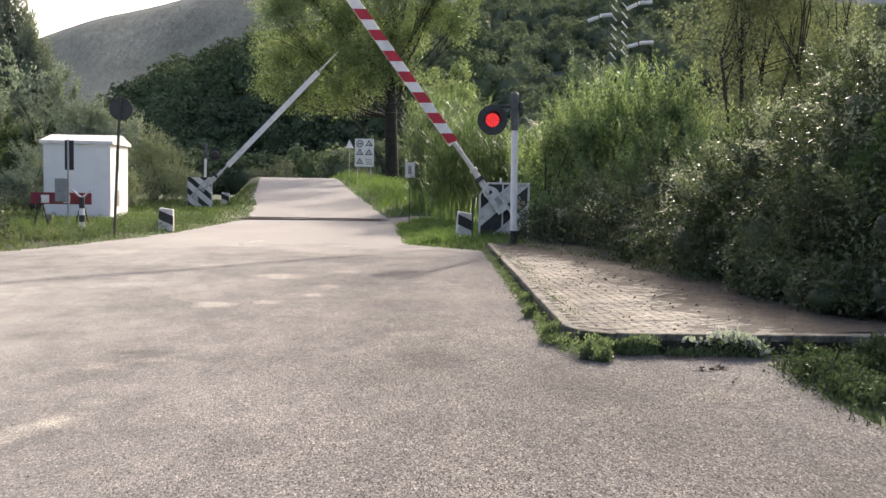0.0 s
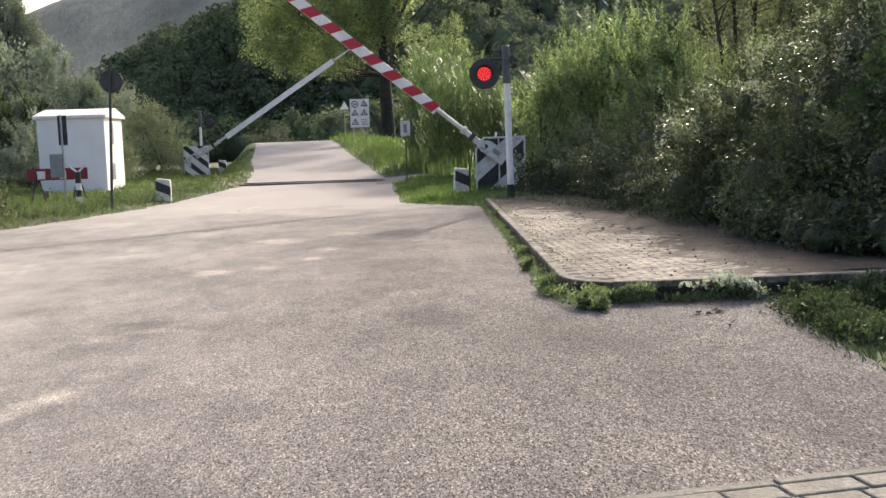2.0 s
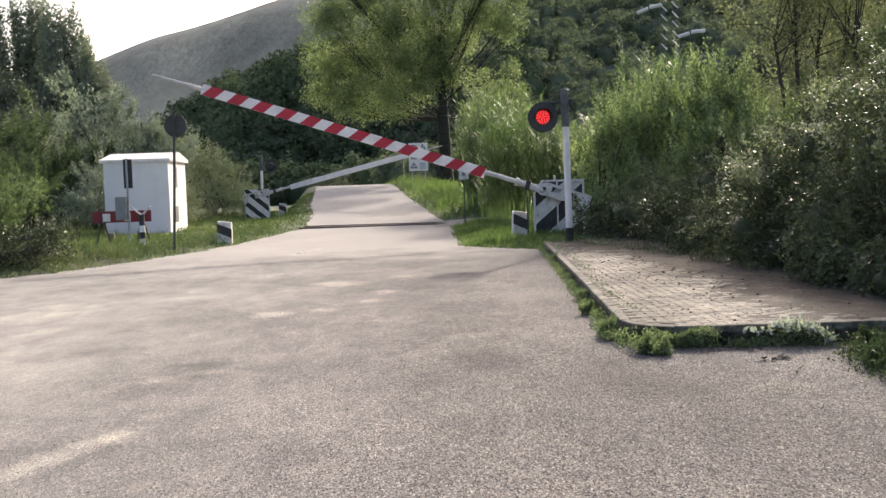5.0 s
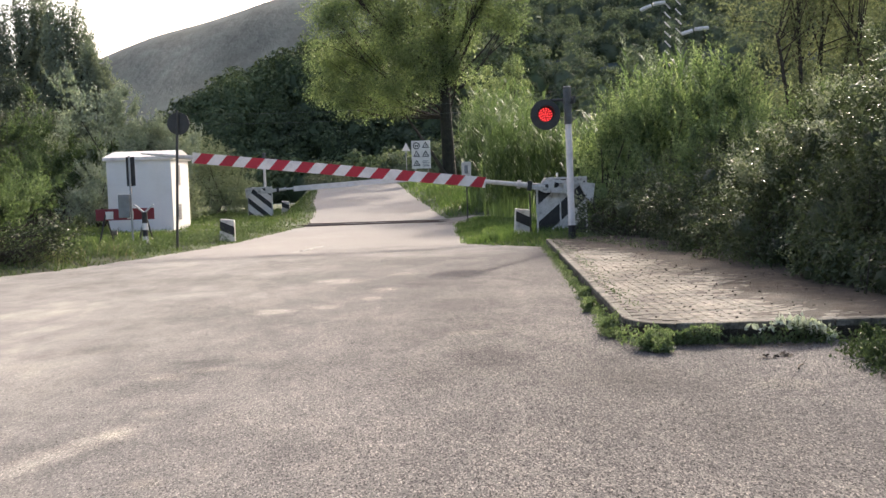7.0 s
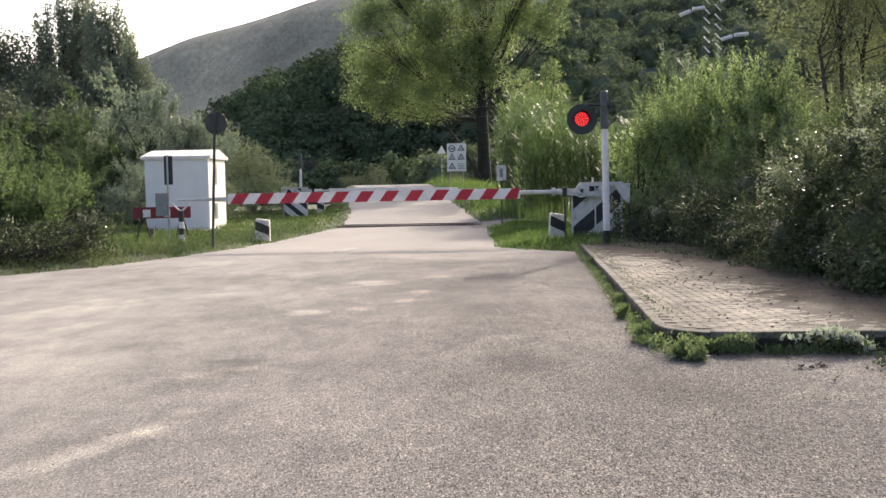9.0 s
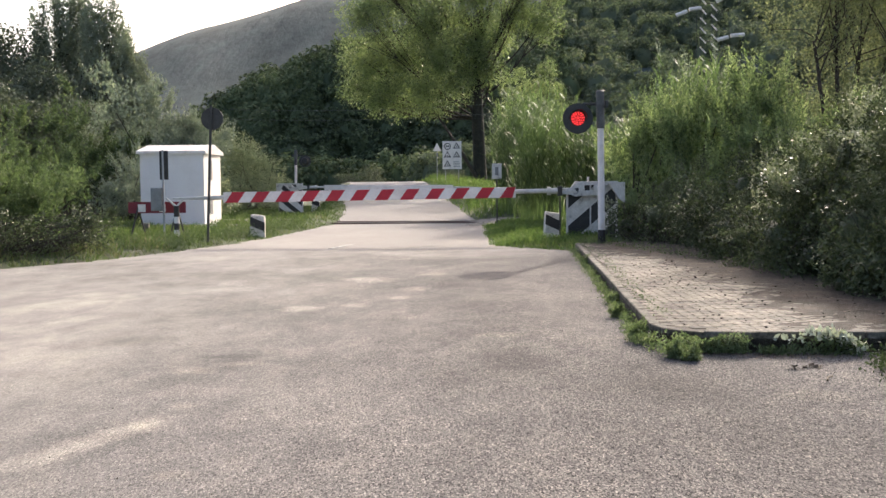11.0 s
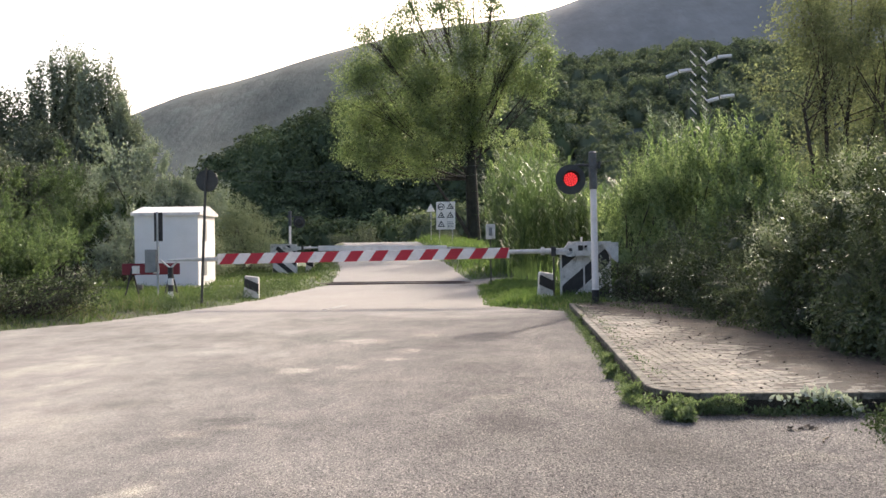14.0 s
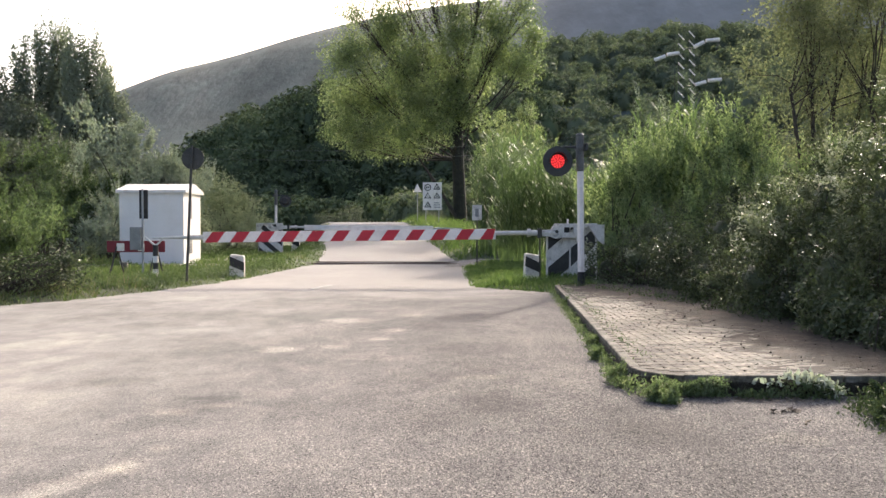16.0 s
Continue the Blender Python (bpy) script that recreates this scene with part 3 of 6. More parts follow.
def tree(name, base, lumps, clusters, per, sigma, size, material, label, trunk=0.2, fork=0.3, height=10.0, seed=1, limbs=9, lean=(0, 0), group="", category="tree", fill=0.75, droop=0.4, trunks=1, limb=0.4):
    """A tree: tapered trunk, limbs that run to the masses of the crown, twigs, and leaves in clusters."""
    r = np.random.default_rng(seed)
    th = thing(name, Matrix.Translation(base), label, category, group)
    loc = np.asarray(lumps, float).copy()
    loc[:, :3] -= np.asarray(base)
    p, o, cl = clustered(r, loc, clusters, per, sigma, fill)
    v, f = leaves(p, o, size, size * 0.6, r, droop, 0.9)
    under(new("crown", mesh_of("crown", v, f, material)), th)
    bm = bmesh.new()
    tops = []
    for k in range(trunks):
        off = Vector((r.normal(0, 0.25) * (trunks > 1), r.normal(0, 0.25) * (trunks > 1), 0))
        top = Vector((lean[0] + off.x * 2, lean[1] + off.y * 2, height * fork))
        mid = Vector((lean[0] * 0.35 + off.x, lean[1] * 0.35 + off.y, height * fork * 0.5))
        rod(bm, off + Vector((0, 0, -0.2)), off + Vector((0, 0, 0.25)), trunk * 1.45, trunk * 1.05, 12)
        rod(bm, off + Vector((0, 0, 0.2)), mid, trunk * 1.05, trunk * 0.9, 12)
        rod(bm, mid, top, trunk * 0.9, trunk * 0.75, 12)
        tops.append((mid, top))
    part("trunk", bm, "bark", th)
    bm = bmesh.new()
    for k in range(limbs):
        l = loc[k % len(loc)]
        mid, top = tops[k % len(tops)]
        a = mid.lerp(top, r.uniform(0.55, 1.0))
        b = Vector(l[:3] + r.normal(0, 0.3, 3) * l[3:])
        m = a.lerp(b, 0.5) + Vector(r.normal(0, 0.25, 3)) + Vector((0, 0, 0.1 * (b - a).length))
        rod(bm, a, m, trunk * limb, trunk * limb * 0.6, 8)
        rod(bm, m, b, trunk * limb * 0.6, trunk * limb * 0.2, 8)
        near = cl[np.argsort(np.linalg.norm(cl - np.array(b), axis=1))[:14:2]]
        for q in near:
            rod(bm, m.lerp(b, r.uniform(0.1, 1.0)), Vector(q), trunk * limb * 0.16, trunk * limb * 0.06, 5)
    tagged(part("branchwork", bm, "bark", th), kind="stuff")
    return th


# ---- ground ----
def step(x, a, b):
    t = np.clip((np.asarray(x, float) - a) / (b - a), 0, 1)
    return t * t * (3 - 2 * t)


LEFT_Y, LEFT_X = (-30, 14.6, 15.6, 16.3, 17, 18.5, 21.6, 26.9, 34.3, 37, 45, 51, 68, 95), (-45, -40, -20, -10.5, -7.24, -6.4, -5.33, -4.43, -4.0, -3.7, -4.2, -4.85, -6.0, -9.5)
RIGHT_Y, RIGHT_X = (-30, -6, 4, 5.2, 6.0, 6.6, 7.4, 7.45, 19.6, 20.6, 22.3, 28, 35.5, 37, 45, 51, 68, 95), (40, 6, 2.75, 2.78, 2.87, 2.85, 3.1, 3.4, 2.8, 2.3, 1.1, 1.2, 1.4, 1.3, 0.6, 0.15, -1.0, -4.5)


def road_z(y):
    y = np.asarray(y, float)
    return 1.62 * np.clip((y - 37.5) / 32.0, 0, 1) - 1.2 * step(y, 71, 100)


def edge_x(ys, xs, y):
    return np.interp(y, ys, xs)


def ground_z(x, y):
    x, y = np.asarray(x, float), np.asarray(y, float)
    zr = road_z(y)
    dl, dr = edge_x(LEFT_Y, LEFT_X, y) - x, x - edge_x(RIGHT_Y, RIGHT_X, y)
    side_l = step(dl, 0.0, 0.9)
    side_r = step(dr, 0.0, 0.9)
    near = np.where(dl > -0.02, zr * (1 - step(dl, 0.1, 1.7)) + 0.02 + 0.11 * side_l, np.where(dr > -0.02, zr * (1 - 0.3 * step(dr, 1, 5)) + 0.01 + 0.09 * side_r * step(y, 20.5, 23), zr - 0.06))
    rad, az = np.hypot(x, y), np.degrees(np.arctan2(x, y))
    e1 = np.interp(az, (-60, -30, -17, -14, -12.2, -11, -9.2, -7.3, -4.9, 7.2, 14.6, 22.6, 40, 70, 100), (0, 0, 0.01, 0.035, 0.06, 0.075, 0.093, 0.11, 0.13, 0.165, 0.178, 0.16, 0.14, 0.05, 0))
    e2_at = lambda a: np.interp(a, (-180, -70, -40, -22, -16.1, -14.3, -11.6, -9.2, -6.1, 0, 6.2, 10.2, 14, 19.1, 30, 60, 180), (0.03, 0.04, 0.06, 0.088, 0.118, 0.139, 0.154, 0.172, 0.192, 0.211, 0.224, 0.247, 0.262, 0.272, 0.25, 0.1, 0.03))
    e2 = (e2_at(az - 1.6) + e2_at(az - 0.8) + e2_at(az) + e2_at(az + 0.8) + e2_at(az + 1.6)) / 5
    top = np.interp(az, (-60, 1, 9, 100), (150, 150, 240, 240))
    hill = e1 * (top * 0.95) * step(rad, np.interp(az, (0, 9), (116, 82)), top) * (1 - 0.5 * step(rad, 300, 480)) + (0.6 * np.sin(x * 0.11) + 0.6 * np.sin(y * 0.09 + 1)) * step(rad, 90, 130)
    mount = e2 * 1000 * step(rad, 330, 1050) * (1 - 0.6 * step(rad, 1300, 3800))
    mount = mount + step(rad, 420, 900) * (3.5 * np.sin(x * 0.012 + 1.2 * np.sin(y * 0.006)) + 2.0 * np.sin(x * 0.027 + 2))
    return near * (1 - step(rad, 75, 110)) + np.maximum(hill, mount)


def build_ground():
    az = np.radians(np.concatenate([np.arange(-180, -34, 4), np.arange(-34, 34, 0.3), np.arange(34, 180, 4)]))
    rad = np.concatenate([np.arange(0.6, 48, 0.6), 48 * 1.028 ** np.arange(0, 160)])
    rad = rad[rad < 4200]
    A, Rr = np.meshgrid(az, rad)
    x, y = Rr * np.sin(A), Rr * np.cos(A)
    z = ground_z(x, y)
    n = len(az)
    i, j = np.meshgrid(np.arange(len(rad) - 1), np.arange(n), indexing="ij")
    q = np.stack([i * n + j, i * n + (j + 1) % n, (i + 1) * n + (j + 1) % n, (i + 1) * n + j], -1).reshape(-1, 4)
    v = np.stack([x, y, z], -1).reshape(-1, 3)
    # close the middle
    v = np.vstack([v, [0, 0, -0.06]])
    me = mesh_of("ground", v, q[:, ::-1], "soil")
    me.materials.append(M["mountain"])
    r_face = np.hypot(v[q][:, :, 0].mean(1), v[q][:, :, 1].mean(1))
    # slopes to the right take the paler, haze-coloured material
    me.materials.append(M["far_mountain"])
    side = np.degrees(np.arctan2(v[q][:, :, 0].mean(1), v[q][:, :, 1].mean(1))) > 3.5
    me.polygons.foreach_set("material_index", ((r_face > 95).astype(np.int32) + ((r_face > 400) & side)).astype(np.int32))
    me.polygons.foreach_set("use_smooth", np.ones(len(q), bool))
    tagged(new("ground", me), "grassy earth with wooded hills and a hazy mountain beyond", "ground", kind="structure")


def build_road():
    ys = np.concatenate([np.arange(-30, 14, 2.0), np.arange(14, 40, 0.12), np.arange(40, 96, 0.5)])
    xl, xr = edge_x(LEFT_Y, LEFT_X, ys), edge_x(RIGHT_Y, RIGHT_X, ys)
    r = np.random.default_rng(3)
    jag = np.convolve(r.normal(0, 0.16, len(ys) + 8), np.ones(5) / 5, "same")
    xl = xl + jag[:len(ys)] - 0.05
    xr = xr + jag[::-1][:len(ys)] * 0.8 + 0.02
    cols = 15
    s = np.linspace(0, 1, cols)
    X = xl[:, None] + (xr - xl)[:, None] * s
    Y = np.repeat(ys[:, None], cols, 1)
    Z = road_z(Y) + 0.012 + 0.012 * np.sin(X * 0.9 + Y * 0.4) * np.sin(Y * 0.55) * step(Y, 2, 8)
    i, j = np.meshgrid(np.arange(len(ys) - 1), np.arange(cols - 1), indexing="ij")
    q = np.stack([i * cols + j, i * cols + j + 1, (i + 1) * cols + j + 1, (i + 1) * cols + j], -1).reshape(-1, 4)
    me = mesh_of("road", np.stack([X, Y, Z], -1), q, "asphalt")
    me.polygons.foreach_set("use_smooth", np.ones(len(q), bool))
    tagged(new("road", me), "worn pale grey asphalt road with dusty patches", "road", kind="structure")


build_ground()
build_road()


# ---- paved platform ----
KERB = [(2.60, 20.5), (1.69, 8.50), (1.73, 8.28), (1.84, 8.08), (2.0, 7.97), (2.25, 7.92), (9.0, 7.6)]


def build_platform():
    back = [(9.0, 21.5), (3.6, 21.6)]
    pl = part("pavement", plate_bm(KERB + back, -0.1, 0.118), "sand")
    tagged(pl, "raised pavement of beige concrete blocks with sandy joints", "pavement", kind="structure")
    # kerb stones along the edge
    pts = [Vector((x, y, 0)) for x, y in KERB]
    stones = []
    for a, b in zip(pts, pts[1:]):
        n = max(1, round((b - a).length / 1.0))
        stones += [(a.lerp(b, i / n), a.lerp(b, (i + 1) / n)) for i in range(n)]
    kerb = thing("kerb", Matrix.Translation((0, 0, 0)), "grey weathered concrete kerb edging the raised pavement", "kerb", kind="structure")
    r = random.Random(4)
    for a, b in stones:
        d = (b - a).normalized()
        out = Vector((-d.y, d.x, 0))
        ln = (b - a).length - 0.006
        bm = box_bm(0.003, ln, 0.0, 0.09, -0.08, 0.165 + r.uniform(-0.004, 0.006), bevel=0.014)
        m = Matrix.Translation(a) @ Matrix.Rotation(math.atan2(d.y, d.x), 4, "Z")
        part("kerb_stone", bm, "kerb", kerb, at=m)
    inner = [(2.62, 20.5), (1.79, 8.50), (1.83, 8.32), (1.92, 8.16), (2.05, 8.07), (2.26, 8.02), (6.8, 7.80)]
    wide = [(6.8, 8.02), (2.32, 8.22), (2.12, 8.33), (2.06, 8.52), (2.86, 20.5)]
    ob = part("edge_fill", plate_bm(inner + wide, 0.10, 0.150), "sand", pl, "mortar strip along the kerb")
    # blocks with clipped corners, in running bond along the front edge
    sx, sy, c, h = 0.2, 0.1, 0.029, 0.155
    ring = [(c, 0), (sx - c, 0), (sx, c), (sx, sy - c), (sx - c, sy), (c, sy), (0, sy - c), (0, c)]
    verts = [(x, y, 0.10) for x, y in ring] + [(x, y, h - 0.001) for x, y in ring] + [(0.001 + x * (sx - 0.002) / sx, 0.001 + y * (sy - 0.002) / sy, h) for x, y in ring]
    faces = [tuple(range(16, 24))]
    for k in range(8):
        faces += [(k, (k + 1) % 8, 8 + (k + 1) % 8, 8 + k), (8 + k, 8 + (k + 1) % 8, 16 + (k + 1) % 8, 16 + k)]
    me = bpy.data.meshes.new("paving_block")
    me.from_pydata(verts, [], faces)
    me.materials.append(M["paver"])
    rr = random.Random(11)
    turn = Matrix.Rotation(radians(-1.5), 4, "Z")
    rest_v, rest_f, count = [], [], 0
    for j in range(-3, 128):
        for i in range(30):
            p = turn @ Vector((1.45 + (i + 0.5 * (j % 2)) * (sx + 0.001), 8.0 + j * (sy + 0.001), 0))
            xk = 1.69 + (p.y - 8.5) * 0.0758 + 0.01 if p.y > 8.5 else 1.73 + max(0, 8.45 - p.y) * 0.9
            if p.x < xk or p.x > 6.8 or p.y > 20.7 or p.x > 4.9 + max(0, 12 - p.y) * 0.5 or p.y < 7.945 - (p.x - 2.25) * 0.047:
                continue
            m = Matrix.Translation((p.x, p.y, rr.uniform(-0.0012, 0.001))) @ turn @ pose(0, 0, 0, rr.uniform(-0.25, 0.25), rr.uniform(-0.25, 0.25), rr.uniform(-0.3, 0.3))
            if p.y < 10.6 and p.x < 4.2 and count < 300:
                ob = new("paving_block", me)
                ob.matrix_basis = m
                ob.parent = pl
                count += 1
            else:
                off = len(rest_v)
                rest_v += [m @ Vector(v) for v in verts]
                rest_f += [tuple(k + off for k in f) for f in faces]
    me2 = bpy.data.meshes.new("paving_blocks")
    me2.from_pydata(rest_v, [], rest_f)
    me2.materials.append(M["paver"])
    ob = new("paving_blocks", me2)
    ob.parent = pl
    tagged(ob, kind="stuff")


def build_drift():
    r = np.random.default_rng(12)
    ys, us = np.arange(8.08, 20.9, 0.07), np.arange(-0.9, 1.6, 0.07)
    edge = np.interp(ys, (7.9, 9.5, 12, 15, 18, 20.9), (3.3, 3.4, 3.5, 3.4, 3.1, 2.9)) + np.convolve(r.normal(0, 0.3, len(ys) + 8), np.ones(9) / 9, "valid")
    U, Y = np.meshgrid(us, ys)
    X = np.maximum(edge[:, None] + U, 1.85 + (Y - 8.5) * 0.0758)
    patch = 0.5 * np.sin(X * 5.1 + 1.3 * np.sin(Y * 3.7)) * np.sin(Y * 4.3 + X) + 0.35 * np.sin(X * 13 + Y * 3) * np.sin(Y * 11) + r.normal(0, 0.35, X.shape)
    Z = 0.1545 + 0.014 * np.clip(U + 0.25, -0.9, 0.6) + 0.007 * patch
    Z[:, -1] = 0.17
    n = len(us)
    i, j = np.meshgrid(np.arange(len(ys) - 1), np.arange(n - 1), indexing="ij")
    f = np.stack([i * n + j, i * n + j + 1, (i + 1) * n + j + 1, (i + 1) * n + j], -1).reshape(-1, 4)
    v = np.stack([X, Y, Z], -1)
    tagged(new("leaf_litter", mesh_of("leaf_litter", v, f, "litter")), "brown leaf litter drifted over the pavement", "leaf litter", kind="stuff")


def build_edging():
    th = thing("stone_edging", pose(0.7, 3.415, 0.0, 0, 0, 7.9), "weathered grey stone setts flush with the asphalt edge", "edging", kind="structure")
    r = random.Random(8)
    for j, (ya, yb, lo, hi) in enumerate(((0.045, 0.105, 0.45, 0.7), (-0.09, 0.032, 0.22, 0.36), (-0.225, -0.103, 0.22, 0.36), (-0.36, -0.238, 0.22, 0.36), (-0.50, -0.372, 0.22, 0.36))):
        x = -0.3 - 0.13 * j
        while x < 1.7 - 0.1 * j:
            w = r.uniform(lo, hi)
            part("sett", box_bm(x, x + w - 0.014, ya + r.uniform(-0.006, 0.0), yb, -0.1, 0.021 + r.uniform(-0.004, 0.004), bevel=0.009), "stone", th)
            x += w


# ---- railway ----
def rail_y(x):
    return 36.2 - 0.12 * (x + 1)


def build_rails():
    xs = np.linspace(-70, 45, 60)
    v, f = [], []
    for x in xs:
        for o, z in ((-2.4, 0.0), (-1.5, 0.14), (1.5 + 1.5, 0.14), (2.4 + 1.5, 0.0)):
            on_road = edge_x(LEFT_Y, LEFT_X, 36.5) - 0.3 < x < 1.7
            v.append((x, rail_y(x) + o, -0.04 if on_road else z))
    for i in range(len(xs) - 1):
        for k in range(3):
            f.append((4 * i + k, 4 * i + 4 + k, 4 * i + 5 + k, 4 * i + 1 + k))
    me = mesh_of("track_bed", v, f, "ballast")
    tagged(new("track_bed", me), "grey stone ballast of the railway track", "ballast", kind="structure")
    for o in (0.0, 1.435):
        a, b = Vector((-70, rail_y(-70) + o, 0)), Vector((45, rail_y(45) + o, 0))
        bm = bmesh.new()
        ln = (b - a).length
        box(bm, 0, ln, -0.035, 0.035, -0.05, 0.065, bevel=0.008)
        box(bm, 0, ln, 0.055, 0.10, -0.05, 0.04)
        ob = part("rail", bm, "steel", at=Matrix.Translation(a) @ Matrix.Rotation(math.atan2(b.y - a.y, b.x - a.x), 4, "Z"))
        tagged(ob, "dark worn steel rail set flush in the crossing", "rail", "rails of the track", "structure")


# ---- barriers ----
def clipped(poly, inside, cross):
    out = []
    for a, b in zip(poly, poly[1:] + poly[:1]):
        if inside(a):
            out.append(a)
        if inside(a) != inside(b):
            out.append(cross(a, b))
    return out


def hazard_board(parent, outline, y, ground, ink, first, pitch, thick, rise, back=False):
    """A steel board in the xz plane with slanting bands. first: height of the lowest band where x is nought."""
    board = part("hazard_board", prism_bm(outline, y, y + 0.02), ground, parent, "steel board with slanting black and white bands")
    for k in range(4):
        lo = first + k * pitch
        poly = [(-2, lo - 2 * rise), (2, lo + 2 * rise), (2, lo + thick + 2 * rise), (-2, lo + thick - 2 * rise)]
        for (ax, az), (bx, bz) in zip(outline, outline[1:] + outline[:1]):
            side = lambda p: (bx - ax) * (p[1] - az) - (bz - az) * (p[0] - ax)
            meet = lambda p, q: tuple(np.add(p, np.subtract(q, p) * side(p) / (side(p) - side(q))))
            poly = clipped(poly, lambda p: side(p) >= 0, meet) if poly else poly
        if len(poly) > 2:
            part("band", prism_bm([(float(px), float(pz)) for px, pz in poly], *((y + 0.019, y + 0.026) if back else (y - 0.006, y + 0.001))), ink, board)
    return board


def barrier(m, label, facing, striped, rows):
    """A level crossing barrier. The arm lies along -x of its thing when shut; facing -1 turns its striped side to -y."""
    th = thing("level_crossing_barrier", m, label, "barrier", "barriers of the crossing")
    part("cabinet", box_bm(0.12, 0.95, 0.12, 0.62, 0.0, 0.98, bevel=0.03), "dark_grey", th, "dark steel drive cabinet")
    part("plinth", box_bm(0.02, 1.05, 0.05, 0.7, -0.25, 0.06, bevel=0.02), "kerb", th, "concrete plinth")
    if striped:
        hazard_board(th, [(-0.15, 0.14), (0.94, 0.14), (0.94, 1.32), (0.03, 1.32), (-0.15, 1.08)], 0.03, "black", "worn_white", -0.34, 0.82, 0.40, 0.85)
        bm = box_bm(-0.195, -0.15, 0.0, 0.03, 0.0, 1.09, bevel=0.004)
        box(bm, 0.0, 0.98, -0.005, 0.03, 1.32, 1.365, bevel=0.006)
        box(bm, 0.935, 0.98, 0.0, 0.03, 0.0, 1.33, bevel=0.004)
        part("frame", bm, "worn_white", th, "white angle-iron frame with a cut corner")
        part("frame_corner", prism_bm([(-0.195, 1.08), (-0.15, 1.07), (0.035, 1.325), (0.0, 1.365)], 0.001, 0.029), "worn_white", th)
        part("frame_post", box_bm(0.34, 0.375, 0.005, 0.03, 0.0, 1.33, bevel=0.004), "worn_white", th)
        part("stop_pin", rod_bm((0.30, 0.0, 1.36), (0.30, 0.0, 1.47), 0.024), "white", th)
        part("marker_stake", box_bm(-0.36, -0.325, -0.05, -0.02, -0.1, 1.02, bevel=0.004), "black", th, "thin black steel stake")
    else:
        hazard_board(th, [(-0.05, 0.02), (1.02, 0.02), (1.02, 1.40), (-0.05, 1.40)], 0.64, "white", "black", -0.80, 0.60, 0.27, 0.85, back=True)
        for x in (-0.07, 1.02):
            part("frame_post", box_bm(x - 0.022, x + 0.022, 0.58, 0.66, 0.0, 1.42, bevel=0.004), "worn_white", th)
    # moving arm, its hub on the axle
    arm = part("arm", rod_bm((0, -0.16, 0), (0, 0.12, 0), 0.075, n=20), "galvanised", th, "barrier arm swinging down on its axle")
    yb = 0.045
    bm = bmesh.new()
    rod(bm, (0.02, -0.09, 0), (-0.62, -0.09, 0.02), 0.085, 0.062, 14)
    rod(bm, (-0.60, -0.09, 0.02), ((-1.375 if striped else -1.02), -0.09, 0.02), 0.052, 0.052, 14)
    rod(bm, (-0.56, -0.09, 0.02), (-0.64, -0.09, 0.02), 0.095, 0.095, 14)
    part("stem", bm, "worn_white", arm, "white tubular stem of the arm")
    h = 0.12
    near_end, far_end = (-1.36, -8.0) if striped else (-1.0, -7.05)
    part("beam", box_bm(far_end, near_end, -0.09 - yb, -0.09 + yb, -h, h, bevel=0.008), "white", arm, "white hollow beam")
    if striped:
        for k in range(12):
            xa = -7.96 + k * 0.567
            pts = [(xa, -h), (xa + 0.29, -h), (xa + 0.46, h), (xa + 0.17, h)]
            pts = [(max(-7.998, min(x, -1.362)), z) for x, z in pts]
            part("stripe", prism_bm(pts, -0.09 - yb - 0.004, -0.09 - yb + 0.002), "red", arm, "red slanting stripe")
    bm = bmesh.new()
    rod(bm, (far_end + 0.02, -0.09, 0), (far_end - 0.35, -0.09, 0.0), 0.055, 0.05, 12)
    rod(bm, (far_end - 0.3, -0.09, 0), (far_end - (1.15 if striped else 1.35), -0.09, 0.0), 0.045, 0.018, 12)
    part("tip", bm, "worn_white", arm, "tapered white tip")
    # yoke with its slot, and the counterweight behind the axle
    ya, yz = (-0.155, -0.085) if striped else (0.66, 0.73)
    bm = prism_bm([(-0.30, -0.05), (-0.12, -0.07), (0.0, -0.12), (0.2, -0.10), (0.2, 0.2), (0.08, 0.2), (-0.02, 0.17), (-0.12, 0.08), (-0.30, 0.06)], ya, yz)
    box(bm, 0.195, 0.43, ya, yz, 0.135, 0.20)
    box(bm, 0.195, 0.43, ya, yz, -0.10, 0.015)
    box(bm, 0.42, 0.57, ya, yz, -0.10, 0.20)
    box(bm, 0.56, 0.76, ya + 0.01, yz - 0.01, 0.13, 0.19)
    part("yoke", bm, "worn_white", arm, "white slotted steel yoke")
    bm = box_bm(-0.41, -0.30, ya - 0.01, yz + 0.01, -0.10, 0.12, bevel=0.012)
    part("clevis", bm, "dark_grey", arm, "dark clevis joining stem and yoke")
    part("counterweight", prism_bm([(0.74, 0.19), (0.97, -0.17), (1.11, -0.28), (1.12, 0.19)], ya - 0.02, yz + 0.04), "worn_white", arm, "worn white tapered counterweight")
    part("bolt", rod_bm((0.03, ya - 0.02, 0.04), (0.03, ya, 0.04), 0.04, 0.04, 14), "dark_grey", arm)
    ARMS.append((arm, rows))
    return th


ARMS = []
NEAR_ARM = [(0, 53.6), (0.5, 50.2), (1.0, 46.8), (1.5, 43.1), (2.0, 39.4), (2.5, 35.7), (3.0, 32.0), (3.5, 28.3), (4.0, 24.6), (4.2, 23.2), (5.2, 17.2), (6.3, 11.2), (6.5, 9.9), (7.0, 6.7), (7.5, 4.1), (8.0, 2.2), (8.5, 0.7), (9.2, -0.2), (10.0, -0.5), (16.0, -0.55)]
FAR_ARM = [(0, 46.8), (1.5, 36.8), (3.0, 26.6), (3.5, 23.2), (4.2, 18.6), (5.2, 12.2), (6.3, 6.2), (7.0, 3.0), (7.5, 1.2), (8.0, 0.2), (9.0, -0.5), (16.0, -0.5)]


